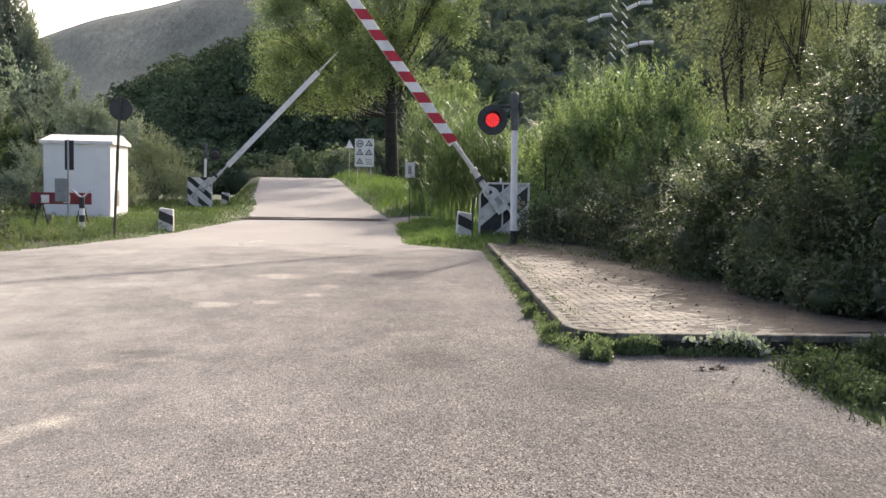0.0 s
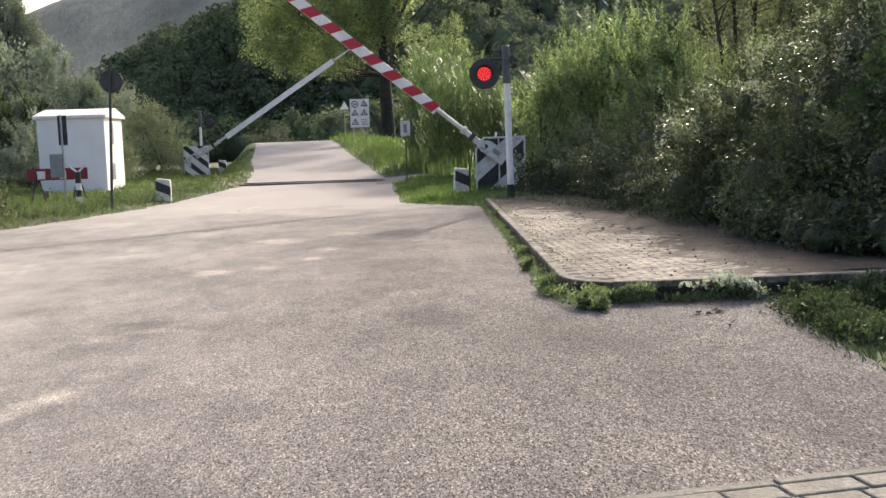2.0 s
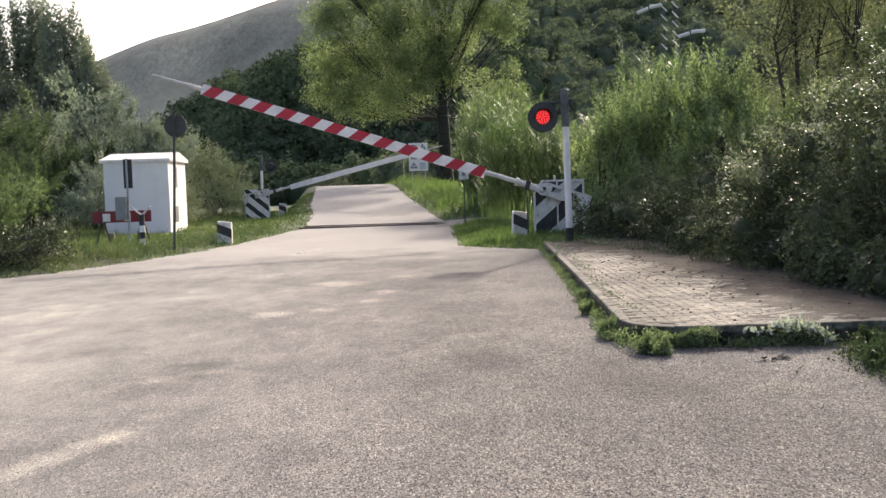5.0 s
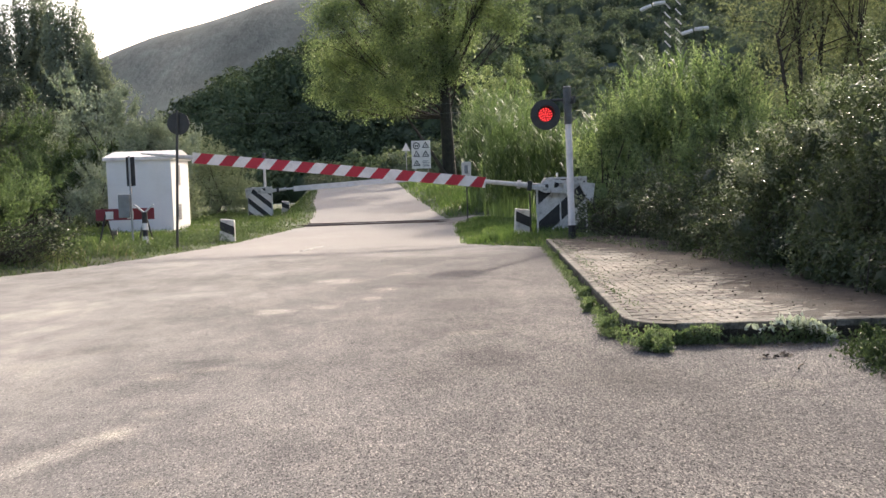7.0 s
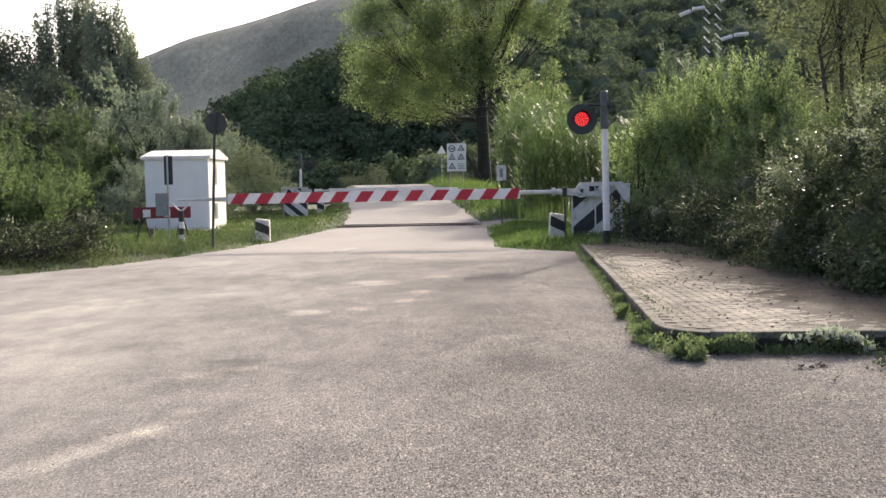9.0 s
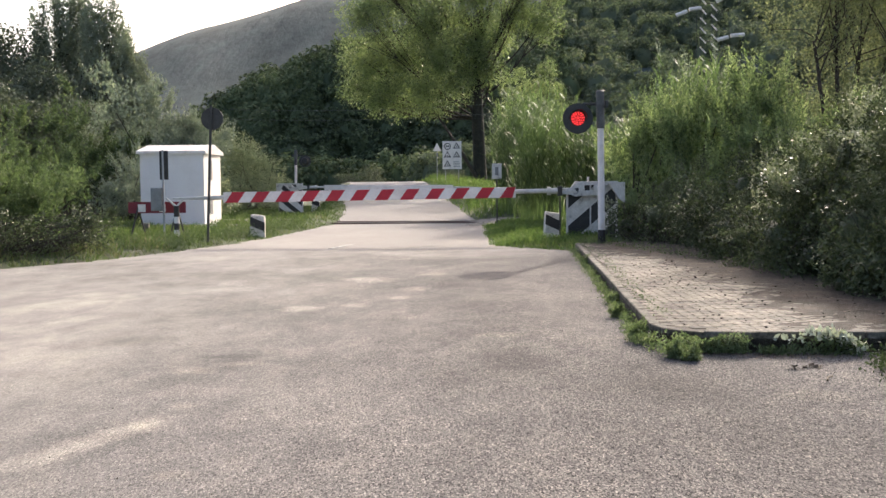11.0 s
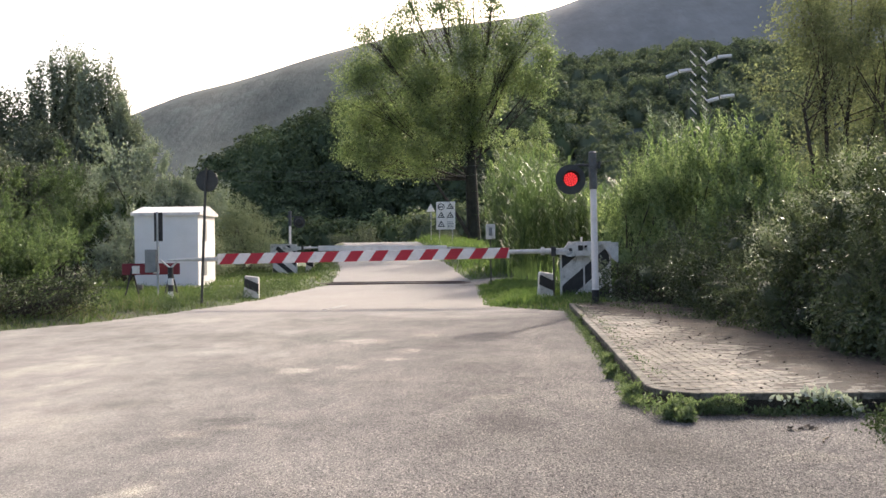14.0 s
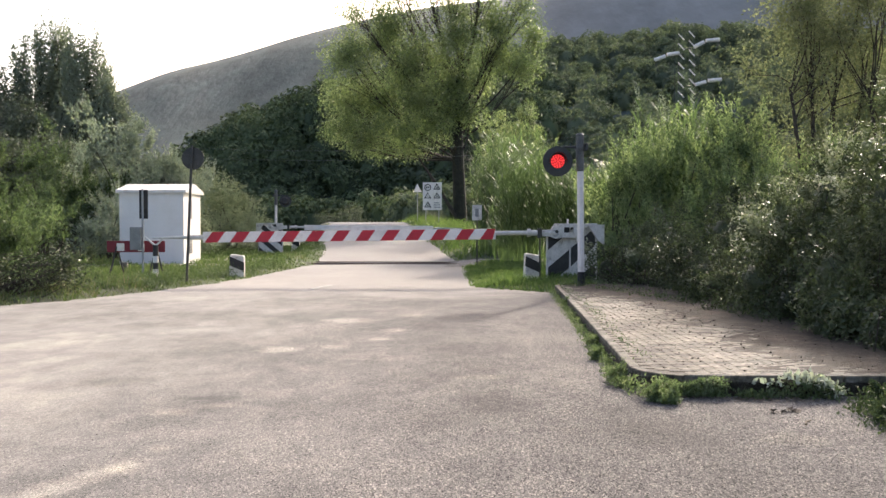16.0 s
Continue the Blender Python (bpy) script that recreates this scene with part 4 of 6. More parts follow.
def build_barriers():
    barrier(Matrix.Translation((3.02, 23.85, 0.02)), "closing level crossing barrier with red and white striped arm", -1, True,
            [(t, pose(0, 0, 1.14, 0, a, 0)) for t, a in NEAR_ARM])
    barrier(pose(-6.55, 49.0, 0.08, 0, 0, 180), "level crossing barrier seen from its plain white back", 1, False,
            [(t, pose(0, 0, 1.22, 0, a, 0)) for t, a in FAR_ARM])


# ---- signals and signs ----
def signal(m, label, lit):
    th = thing("crossing_signal", m, label, "traffic light", "crossing signals")
    part("base", rod_bm((0, 0, -0.12), (0, 0, 0.28), 0.075, 0.072, 20), "black", th, "black painted foot")
    part("pole", rod_bm((0, 0, 0.27), (-0.02, 0, 2.28), 0.067, 0.064, 20), "white", th, "white painted steel pole")
    bm = rod_bm((-0.02, 0, 2.24), (-0.03, 0, 2.95), 0.078, 0.078, 20)
    rod(bm, (-0.03, 0, 2.95), (-0.03, 0, 2.98), 0.085, 0.05, 20)
    rod(bm, (-0.025, 0, 2.66), (-0.025, 0, 2.74), 0.1, 0.1, 20)
    part("sleeve", bm, "weathered_grey", th, "weathered grey upper pole")
    bm = rod_bm((0.10, -0.02, 2.71), (-0.34, -0.02, 2.71), 0.028, 0.028, 10)
    box(bm, 0.06, 0.12, -0.09, 0.09, 2.64, 2.78, bevel=0.01)
    rod(bm, (-0.33, -0.02, 2.73), (-0.46, -0.04, 2.60), 0.025, 0.025, 10)
    part("bracket", bm, "dark_grey", th, "dark grey bracket")
    y = -0.10 if lit else 0.06
    cx, cz = -0.475, 2.43
    disc = part("target_board", rod_bm((cx, y + 0.012, cz), (cx, y - 0.012, cz), 0.292, 0.292, 40), "dark_grey", th, "round dark board")
    part("housing", rod_bm((cx, y + 0.012, cz), (cx, y + 0.17, cz), 0.20, 0.14, 24), "black", disc)
    if lit:
        part("lens", rod_bm((cx, y - 0.012, cz), (cx, y - 0.03, cz), 0.138, 0.134, 32), "red_glass", disc, "lit red lens")
        bm = bmesh.new()
        for ring, cnt in ((0.0, 1), (0.042, 5), (0.082, 10), (0.116, 14)):
            for k in range(cnt):
                a = 2 * math.pi * k / cnt + ring * 9
                x, z = cx + ring * math.cos(a), cz + ring * math.sin(a)
                rod(bm, (x, y - 0.028, z), (x, y - 0.04, z), 0.0155, 0.010, 8)
        part("light_points", bm, "red_light", disc, "glowing red light points")
        # visor: an open half tube over the lens
        bm = bmesh.new()
        n = 24
        for k in range(n + 1):
            a = math.radians(-10 + 200 * k / n)
            for rr_, yy in ((0.165, y - 0.012), (0.165, y - 0.15 - 0.05 * math.sin(a)), (0.172, y - 0.15 - 0.05 * math.sin(a)), (0.172, y - 0.012)):
                bm.verts.new((cx + rr_ * math.cos(a), yy, cz + rr_ * math.sin(a)))
        bm.verts.ensure_lookup_table()
        for k in range(n):
            for q in range(4):
                bm.faces.new([bm.verts[4 * k + q], bm.verts[4 * k + (q + 1) % 4], bm.verts[4 * k + 4 + (q + 1) % 4], bm.verts[4 * k + 4 + q]])
        part("visor", bm, "black", disc)
    return th


def build_signs():
    signal(Matrix.Translation((3.09, 20.3, 0.15)), "white signal pole with a lit red crossing light", True)
    signal(pose(-7.1, 50.6, 0.14, 0, 0, 180), "white signal pole with an unlit black crossing light turned away", False)
    # round sign seen from behind
    th = thing("round_traffic_sign", pose(-5.3, 23.5, 0.1, 0, 2.6, 0), "round traffic sign on a thin grey pole, seen from behind", "traffic sign")
    part("pole", rod_bm((0, 0, -0.3), (0, 0, 3.05), 0.03, 0.03, 12), "dark_grey", th)
    bm = rod_bm((0.02, 0.045, 2.76), (0.02, 0.065, 2.76), 0.25, 0.25, 36)
    box(bm, -0.2, 0.24, 0.028, 0.046, 2.84, 2.87)
    box(bm, -0.2, 0.24, 0.028, 0.046, 2.64, 2.67)
    part("plate", bm, "dark_grey", th, "dark grey back of the plate")
    # narrow board on a pole with a grey box
    th = thing("marker_board_post", Matrix.Translation((-6.78, 25.4, 0.1)), "grey pole with a narrow dark board and a grey box", "post")
    part("pole", rod_bm((0, 0, -0.3), (0, 0, 2.14), 0.026, 0.026, 12), "galvanised", th)
    part("board", box_bm(-0.09, 0.12, 0.03, 0.05, 1.42, 2.12, bevel=0.006), "black", th, "narrow dark board")
    part("box", box_bm(-0.29, -0.02, -0.10, 0.06, 0.66, 1.22, bevel=0.015), "grey", th, "grey metal box")
    # road works fence panel
    th = thing("road_works_barricade", Matrix.Translation((-7.05, 25.75, 0.1)), "low red and white road works barricade on dark legs", "barricade")
    board = part("board", box_bm(-0.70, 0.72, -0.012, 0.012, 0.60, 0.88, bevel=0.004), "shaded_red", th, "red board with white panels, its shade put into the colour")
    for x0, x1 in ((-0.46, -0.27), (0.06, 0.22)):
        part("white_panel", box_bm(x0, x1, -0.018, -0.011, 0.63, 0.82), "white", board)
    for x in (-0.46, 0.50):
        bm = rod_bm((x, 0, 0.75), (x - 0.14, -0.22, -0.05), 0.02, 0.02, 8)
        rod(bm, (x, 0, 0.75), (x + 0.14, 0.22, -0.05), 0.02, 0.02, 8)
        part("leg", bm, "black", th)
    # fork that takes the arm's tip
    th = thing("barrier_rest_post", Matrix.Translation((-6.06, 23.77, 0.05)), "black and white ringed post with a fork for the barrier", "post")
    post = part("post", rod_bm((0, 0, -0.2), (0, 0, 0.86), 0.062, 0.062, 20), "black", th)
    for z in (0.16, 0.46):
        part("white_ring", rod_bm((0, 0, z), (0, 0, z + 0.15), 0.0645, 0.0645, 20), "white", post)
    bm = rod_bm((0, 0, 0.84), (-0.22, 0, 1.03), 0.024, 0.02, 8)
    rod(bm, (0, 0, 0.84), (0.20, 0, 1.03), 0.024, 0.02, 8)
    part("fork", bm, "worn_white", th, "white steel fork")
    # sign group at the far side
    zs = float(road_z(64))
    th = thing("road_works_sign_panel", Matrix.Translation((0.60, 64.0, zs + 0.05)), "large white panel with six warning symbols on two poles", "traffic sign")
    panel = part("panel", box_bm(-0.58, 0.58, -0.02, 0.02, 0.95, 2.65, bevel=0.01), "white", th, "white panel")
    for x in (-0.4, 0.4):
        part("pole", rod_bm((x, 0.05, -0.6), (x, 0.05, 2.6), 0.03, 0.03, 8), "galvanised", th)
    for cx, cz, kind in ((-0.28, 2.34, "o"), (0.28, 2.34, "t"), (-0.28, 1.80, "t"), (0.28, 1.80, "t"), (-0.28, 1.25, "t"), (0.28, 1.25, "n")):
        if kind == "o":
            bm = rod_bm((cx, -0.022, cz), (cx, -0.026, cz), 0.21, 0.21, 24)
            part("symbol", bm, "black", panel, "dark ring")
            part("symbol_centre", rod_bm((cx, -0.026, cz), (cx, -0.030, cz), 0.155, 0.155, 24), "white", panel)
            part("bar", box_bm(cx - 0.1, cx - 0.015, -0.034, -0.029, cz - 0.06, cz + 0.06), "black", panel)
            part("bar", box_bm(cx + 0.015, cx + 0.1, -0.034, -0.029, cz - 0.06, cz + 0.06), "black", panel)
        elif kind == "t":
            tri = lambda s: [(cx - s, cz - 0.6 * s), (cx + s, cz - 0.6 * s), (cx, cz + 1.1 * s)]
            part("symbol", prism_bm(tri(0.225), -0.026, -0.021), "black", panel, "dark triangle")
            part("symbol_centre", prism_bm(tri(0.13), -0.030, -0.025), "white", panel)
            part("figure", box_bm(cx - 0.03, cx + 0.04, -0.034, -0.029, cz - 0.05, cz + 0.03), "black", panel)
        else:
            for k in range(4):
                part("bar", box_bm(cx - 0.2, cx + 0.2 - 0.05 * (k % 2), -0.026, -0.021, cz - 0.16 + k * 0.1, cz - 0.12 + k * 0.1), "grey", panel)
    th = thing("triangular_traffic_sign", Matrix.Translation((-0.32, 66.0, float(road_z(66)) + 0.12)), "small triangular warning sign on a pole", "traffic sign")
    part("pole", rod_bm((0, 0.03, -0.6), (0, 0.03, 2.45), 0.028, 0.028, 8), "galvanised", th)
    part("plate", prism_bm([(-0.27, 1.95), (0.27, 1.95), (0, 2.48)], -0.012, 0.012), "white", th, "white triangular plate")
    th = thing("small_notice_board", Matrix.Translation((1.72, 33.0, 0.05)), "small pale notice board on a thin pole", "sign")
    part("pole", rod_bm((0, 0.03, -0.3), (0, 0.03, 1.95), 0.02, 0.02, 8), "dark_grey", th)
    part("plate", box_bm(-0.15, 0.15, -0.012, 0.012, 1.47, 1.95, bevel=0.005), "worn_white", th, "worn white plate")
    part("figure", box_bm(-0.06, 0.05, -0.017, -0.011, 1.58, 1.84), "grey", th, "faded dark figure")
    # kerbside marker stones
    for x, y, w, h in ((-4.76, 26.8, 0.40, 0.60), (2.54, 24.4, 0.38, 0.62), (-6.2, 51.0, 0.40, 0.6)):
        th = thing("marker_stone", pose(x, y, float(ground_z(x, y)) - 0.03, 0, 2, 4), "white concrete marker stone with a slanting black band", "marker stone", "marker stones")
        bm = box_bm(-w / 2, w / 2, -0.12, 0.12, -0.1, h, bevel=0.03)
        for v in bm.verts:
            if v.co.z > h * 0.7 and v.co.x > 0:
                v.co.z -= 0.05 * h
            v.co.x *= 1 - 0.12 * max(0, v.co.z / h)
        body = part("stone", bm, "worn_white", th)
        part("band", prism_bm([(-w * 0.45, h * 0.90), (-w * 0.46, h * 0.52), (w * 0.46, h * 0.28), (w * 0.45, h * 0.66)], -0.127, -0.119), "black", th, "slanting black band")


def build_hut():
    x0, x1, y0, y1, h = -1.0, 1.0, -1.25, 1.25, 2.36
    th = thing("relay_hut", Matrix.Translation((-8.49, 34.1, 0.05)), "small white rendered relay hut with a shallow gabled roof", "hut")
    part("plinth", box_bm(x0 - 0.06, x1 + 0.06, y0 - 0.06, y1 + 0.06, -0.2, 0.06, bevel=0.01), "kerb", th, "grey concrete plinth")
    part("wall", box_bm(x0, x1, y0, y1, 0.05, h, bevel=0.015), "plaster", th, "white rendered walls")
    o = 0.09
    bm = bmesh.new()
    pts = [(y0 - o, h - 0.02), (y0 - o, h + 0.07), (0, h + 0.30), (y1 + o, h + 0.07), (y1 + o, h - 0.02)]
    f = bm.faces.new([bm.verts.new((x0 - o, y, z)) for y, z in pts])
    ex = bmesh.ops.extrude_face_region(bm, geom=[f])["geom"]
    bmesh.ops.translate(bm, vec=(x1 - x0 + 2 * o, 0, 0), verts=[v for v in ex if isinstance(v, bmesh.types.BMVert)])
    part("roof", bm, "white", th, "white shallow roof slab")
    for zz, hh in ((1.52, 0.66), (0.42, 0.5)):
        vent = part("side_vent", box_bm(x1 - 0.01, x1 + 0.014, -0.5, -0.08, zz, zz + hh), "grey", th, "grey louvred vent")
        for k in range(5):
            part("slat", box_bm(x1 + 0.012, x1 + 0.026, -0.47, -0.11, zz + 0.05 + k * hh / 5.5, zz + 0.08 + k * hh / 5.5), "galvanised", vent)


def build_gravel_strip():
    r = np.random.default_rng(33)
    xs = np.arange(-15.0, -5.6, 0.2)
    jag = np.convolve(r.normal(0, 0.25, (2, len(xs) + 4)).ravel(), np.ones(3) / 3, "same").reshape(2, -1)[:, :len(xs)]
    v, f = [], []
    for k, x in enumerate(xs):
        for y in np.linspace(31.3 + jag[0, k], 32.95 + jag[1, k] * 0.3, 6):
            v.append((x, y, float(ground_z(x, y)) + 0.02 + r.uniform(0, 0.02)))
    for k in range(len(xs) - 1):
        f += [(6 * k + q, 6 * k + 6 + q, 6 * k + 7 + q, 6 * k + 1 + q) for q in range(5)]
    tagged(new("gravel_strip", mesh_of("gravel_strip", v, f, "ballast")), "grey gravel strip in front of the relay hut", "gravel", kind="structure")


def build_pylon():
    th = thing("lattice_pylon", Matrix.Translation((35.2, 140.0, 1.5)), "pale lattice steel power pylon with white insulators", "pylon")
    h, w0, w1 = 25.8, 2.4, 2.0
    half = lambda z: (w0 + (w1 - w0) * z / h) / 2
    bm = bmesh.new()
    for sx in (-1, 1):
        for sy in (-1, 1):
            rod(bm, (sx * half(0), sy * half(0), 0), (sx * half(h), sy * half(h), h), 0.045, 0.035, 5)
    part("legs", bm, "dark_grey", th)
    # bright angle-iron braces, all falling the same way: white stands for the sun
    z = h - 0.3
    while z > 1.5:
        a = half(z)
        part("brace", rod_bm((-a - 0.05, -a, z), (-a + 0.75, -a, z - 0.85), 0.10, 0.10, 5), "white", th, "steel brace whitened to look sunlit")
        part("brace", rod_bm((a - 0.65, -a, z + 0.4), (a + 0.15, -a, z - 0.45), 0.10, 0.10, 5), "white", th, "steel brace whitened to look sunlit")
        z -= 1.27
    for sx, strings in ((1, ((1.0, 23.7, 2.35, 24.4), (2.6, 24.55, 4.4, 24.7))), (-1, ((1.0, 22.9, 2.6, 22.7), (2.85, 22.5, 4.3, 21.95))), (1, ((1.2, 18.7, 2.6, 19.1), (2.9, 19.25, 4.7, 19.4)))):
        part("cross_arm", rod_bm((0, 0, strings[0][1]), (sx * 1.0, 0, strings[0][1]), 0.06, 0.05, 5), "dark_grey", th)
        for xa, za, xb, zb in strings:
            part("insulator", rod_bm((sx * xa, -1.2, za), (sx * xb, -1.2, zb), 0.26, 0.26, 10), "white", th, "white insulator string")
        xb, zb = strings[1][2:]
        part("jumper", rod_bm((sx * xb, -1.2, zb), (sx * (xb - 0.5), -1.2, zb - 1.5), 0.05, 0.05, 5), "dark_grey", th)


build_rails()
build_barriers()
build_signs()
build_hut()
build_gravel_strip()
build_pylon()


def build_cables():
    for k, (z0, z1, y) in enumerate(((5.9, 6.7, 66.0), (5.3, 6.1, 66.4))):
        th = thing("overhead_cable", Matrix.Translation((0, 0, 0)), "thin pale overhead cable across the road", "cable", "overhead cables")
        pts = [Vector((-22 + 34 * i / 16, y + i * 0.3, z0 + (z1 - z0) * i / 16 + 0.9 * ((i - 8) / 8) ** 2)) for i in range(17)]
        bm = bmesh.new()
        rings = [[bm.verts.new(p + Vector((0, 0.008 * math.cos(q * 1.2566), 0.008 * math.sin(q * 1.2566)))) for q in range(5)] for p in pts]
        for ra, rb in zip(rings, rings[1:]):
            for q in range(5):
                bm.faces.new((ra[q], ra[(q + 1) % 5], rb[(q + 1) % 5], rb[q]))
        part("strand", bm, "weathered_grey", th)


build_cables()
mark = part("road_marking", plate_bm([(-2.42, 21.9), (-2.30, 21.9), (-1.98, 23.5), (-2.10, 23.5)], 0.0, 0.021), "faded_mark")
tagged(mark, "short worn white dash painted on the asphalt", "road marking", kind="structure")


# ---- planting ----
def row_of_lumps(r, path, count, spread, rad, z):
    """Lumps along a line of (x, y) points. rad: (low, high) radii; z: (low, high) heights of centres."""
    pts = np.array(path, float)
    t = np.sort(r.uniform(0, len(pts) - 1, count))
    i = np.minimum(t.astype(int), len(pts) - 2)
    xy = pts[i] + (pts[i + 1] - pts[i]) * (t - i)[:, None] + r.normal(0, spread, (count, 2))
    R0 = r.uniform(rad[0], rad[1], count)
    return np.column_stack([xy, r.uniform(z[0], z[1], count), R0, R0 * r.uniform(0.8, 1.2, count), R0 * r.uniform(0.7, 1.0, count)])


def build_right():
    r = np.random.default_rng(21)
    # tall shrubs at the back
    tall = [[(4.5, 24.6, 0.9, 0.5, 0.6, 0.8), (4.8, 24.6, 1.9, 0.4, 0.5, 0.6), (4.2, 25.2, 1.6, 0.35, 0.4, 0.6), (5.1, 24.4, 2.5, 0.3, 0.4, 0.5)],
            [(5.7, 23.6, 1.0, 0.7, 0.8, 0.9), (5.5, 23.9, 2.3, 0.45, 0.5, 0.6), (6.1, 23.6, 2.6, 0.5, 0.55, 0.6), (6.3, 22.7, 1.2, 0.6, 0.6, 0.8)],
            [(6.7, 23.0, 2.75, 0.5, 0.6, 0.6), (7.3, 22.7, 2.5, 0.5, 0.6, 0.7), (7.3, 21.9, 1.1, 0.8, 0.8, 0.9), (6.9, 22.4, 1.8, 0.6, 0.6, 0.6)],
            [(8.2, 21.6, 2.2, 0.6, 0.7, 0.7), (9.3, 21.0, 2.2, 0.7, 0.7, 0.8), (8.8, 20.9, 1.0, 0.9, 0.9, 0.9), (10.2, 20.0, 1.7, 0.9, 0.9, 1.2)]]
    for k, L in enumerate(tall):
        shrub("tall_shrub", L, (9000, 17000, 17000, 14000)[k], "shrub", 0.115, "tall green shrub with narrow leaves behind the pavement", group="tall shrubs", seed=30 + k, stems=16, upright=2.2, shell=0.8, shoots=0.88, shoot=1.15, breaks=5, core=0.42)
    # bramble thicket along the back of the pavement
    low = [[(3.9, 21.9, 0.4, 0.5, 0.5, 0.45), (4.3, 20.8, 0.6, 0.6, 0.6, 0.6), (4.9, 20.6, 0.9, 0.7, 0.7, 0.6), (4.8, 19.4, 0.5, 0.6, 0.7, 0.55)],
           [(5.2, 18.4, 0.6, 0.7, 0.8, 0.7), (5.9, 18.8, 1.2, 0.8, 0.8, 0.7), (5.0, 17.2, 0.5, 0.6, 0.7, 0.5), (6.1, 17.4, 1.0, 0.8, 0.8, 0.8)],
           [(5.2, 16.0, 0.5, 0.6, 0.7, 0.55), (6.0, 16.2, 0.9, 0.8, 0.8, 0.7), (5.3, 14.9, 0.6, 0.6, 0.7, 0.55), (6.6, 16.4, 1.5, 0.8, 0.8, 0.7)],
           [(5.0, 13.7, 0.6, 0.55, 0.7, 0.6), (5.4, 13.6, 1.25, 0.55, 0.6, 0.5), (6.0, 13.9, 1.75, 0.6, 0.7, 0.55), (5.9, 13.2, 0.8, 0.7, 0.7, 0.7), (5.1, 12.7, 0.4, 0.5, 0.5, 0.45)],
           [(6.6, 14.4, 2.2, 0.7, 0.7, 0.6), (7.3, 14.2, 2.6, 0.8, 0.8, 0.7), (7.0, 13.4, 1.6, 0.8, 0.8, 0.9), (8.0, 14.6, 2.4, 0.9, 0.9, 0.9)],
           [(5.5, 11.9, 0.7, 0.6, 0.6, 0.6), (6.0, 11.6, 1.4, 0.6, 0.6, 0.6), (5.3, 10.9, 0.4, 0.5, 0.5, 0.4), (6.2, 10.6, 1.0, 0.7, 0.7, 0.8), (5.9, 9.6, 0.8, 0.6, 0.6, 0.7), (6.3, 11.2, 2.0, 0.5, 0.6, 0.5), (6.4, 10.2, 1.8, 0.5, 0.5, 0.5), (6.8, 11.6, 2.3, 0.6, 0.6, 0.5)]]
    low = [[(x - (0.0, 0.35, 0.55, 0.55, 0.3, 0.75)[k], y, z * (1.08, 1.0, 0.9, 0.95, 1.05, 1.1)[k], a, b, c) for x, y, z, a, b, c in L] for k, L in enumerate(low)]
    for k, L in enumerate(low):
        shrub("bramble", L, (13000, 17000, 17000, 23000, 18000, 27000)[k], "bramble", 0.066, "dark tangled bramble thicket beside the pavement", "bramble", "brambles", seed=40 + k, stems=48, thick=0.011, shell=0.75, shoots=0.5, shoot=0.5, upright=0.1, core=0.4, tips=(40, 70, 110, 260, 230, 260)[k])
    # dense growth low in the thicket
    L = row_of_lumps(r, [(4.9, 15.0), (4.9, 13.0), (5.0, 11.4), (5.3, 9.8), (5.6, 8.8)], 16, 0.12, (0.35, 0.55), (0.15, 0.4))
    shrub("bramble", L, 16000, "bramble", 0.07, "dark tangled bramble thicket beside the pavement", "bramble", "brambles", seed=48, stems=26, thick=0.014, shell=0.75, shoots=0.45, shoot=0.35, core=0.7)
    L = row_of_lumps(r, [(4.5, 11.4), (4.55, 10.2), (4.6, 9.2), (5.0, 8.5)], 14, 0.1, (0.22, 0.38), (0.2, 0.42))
    shrub("bramble", L, 9000, "bramble", 0.075, "dark bramble creeping over the pavement", "bramble", "brambles", seed=47, stems=22, thick=0.01, shell=0.75, shoots=0.5, shoot=0.3, core=0.6)
    L = row_of_lumps(r, [(7.2, 16.0), (7.2, 13.0), (7.4, 10.0)], 14, 0.2, (0.9, 1.2), (0.6, 1.2))
    shrub("bramble", L, 9000, "bramble", 0.1, "dark bramble deep in the thicket", "bramble", "brambles", seed=49, stems=16, thick=0.016, shell=0.7, core=0.8)
    # bright climber
    L = row_of_lumps(r, [(5.62, 10.4), (5.6, 9.5)], 10, 0.08, (0.26, 0.4), (1.2, 2.05))
    shrub("climber", L, 9500, "ivy", 0.09, "bright green climber over the bramble", "climber", seed=50, stems=6, thick=0.012)
    # slender trees behind
    for k, (x, y, hgt, stems, tilt) in enumerate(((13.9, 37.0, 12.5, 2, -0.4), (15.4, 39.0, 13.5, 2, 0.9), (16.6, 37.0, 12.5, 1, -0.7), (18.3, 39.5, 13.0, 2, 0.6), (16.2, 42.0, 13.5, 1, -0.6))):
        L = [(x + tilt * 0.4 + r.normal(0, 0.8), y + r.normal(0, 0.9), hgt * r.uniform(0.27, 0.98), r.uniform(0.6, 1.1), 0.9, r.uniform(0.6, 1.2)) for _ in range(15)]
        tree("roadside_tree", (x, y, 0.0), L, 520, 18, (0.26, 0.26, 0.3), 0.125, "dry_tree", "slender olive-green tree with thin bare stems", 0.07, 0.5, hgt, seed=60 + k, limbs=15, lean=(tilt, 0), group="slender trees", trunks=stems, fill=0.95, limb=0.42)


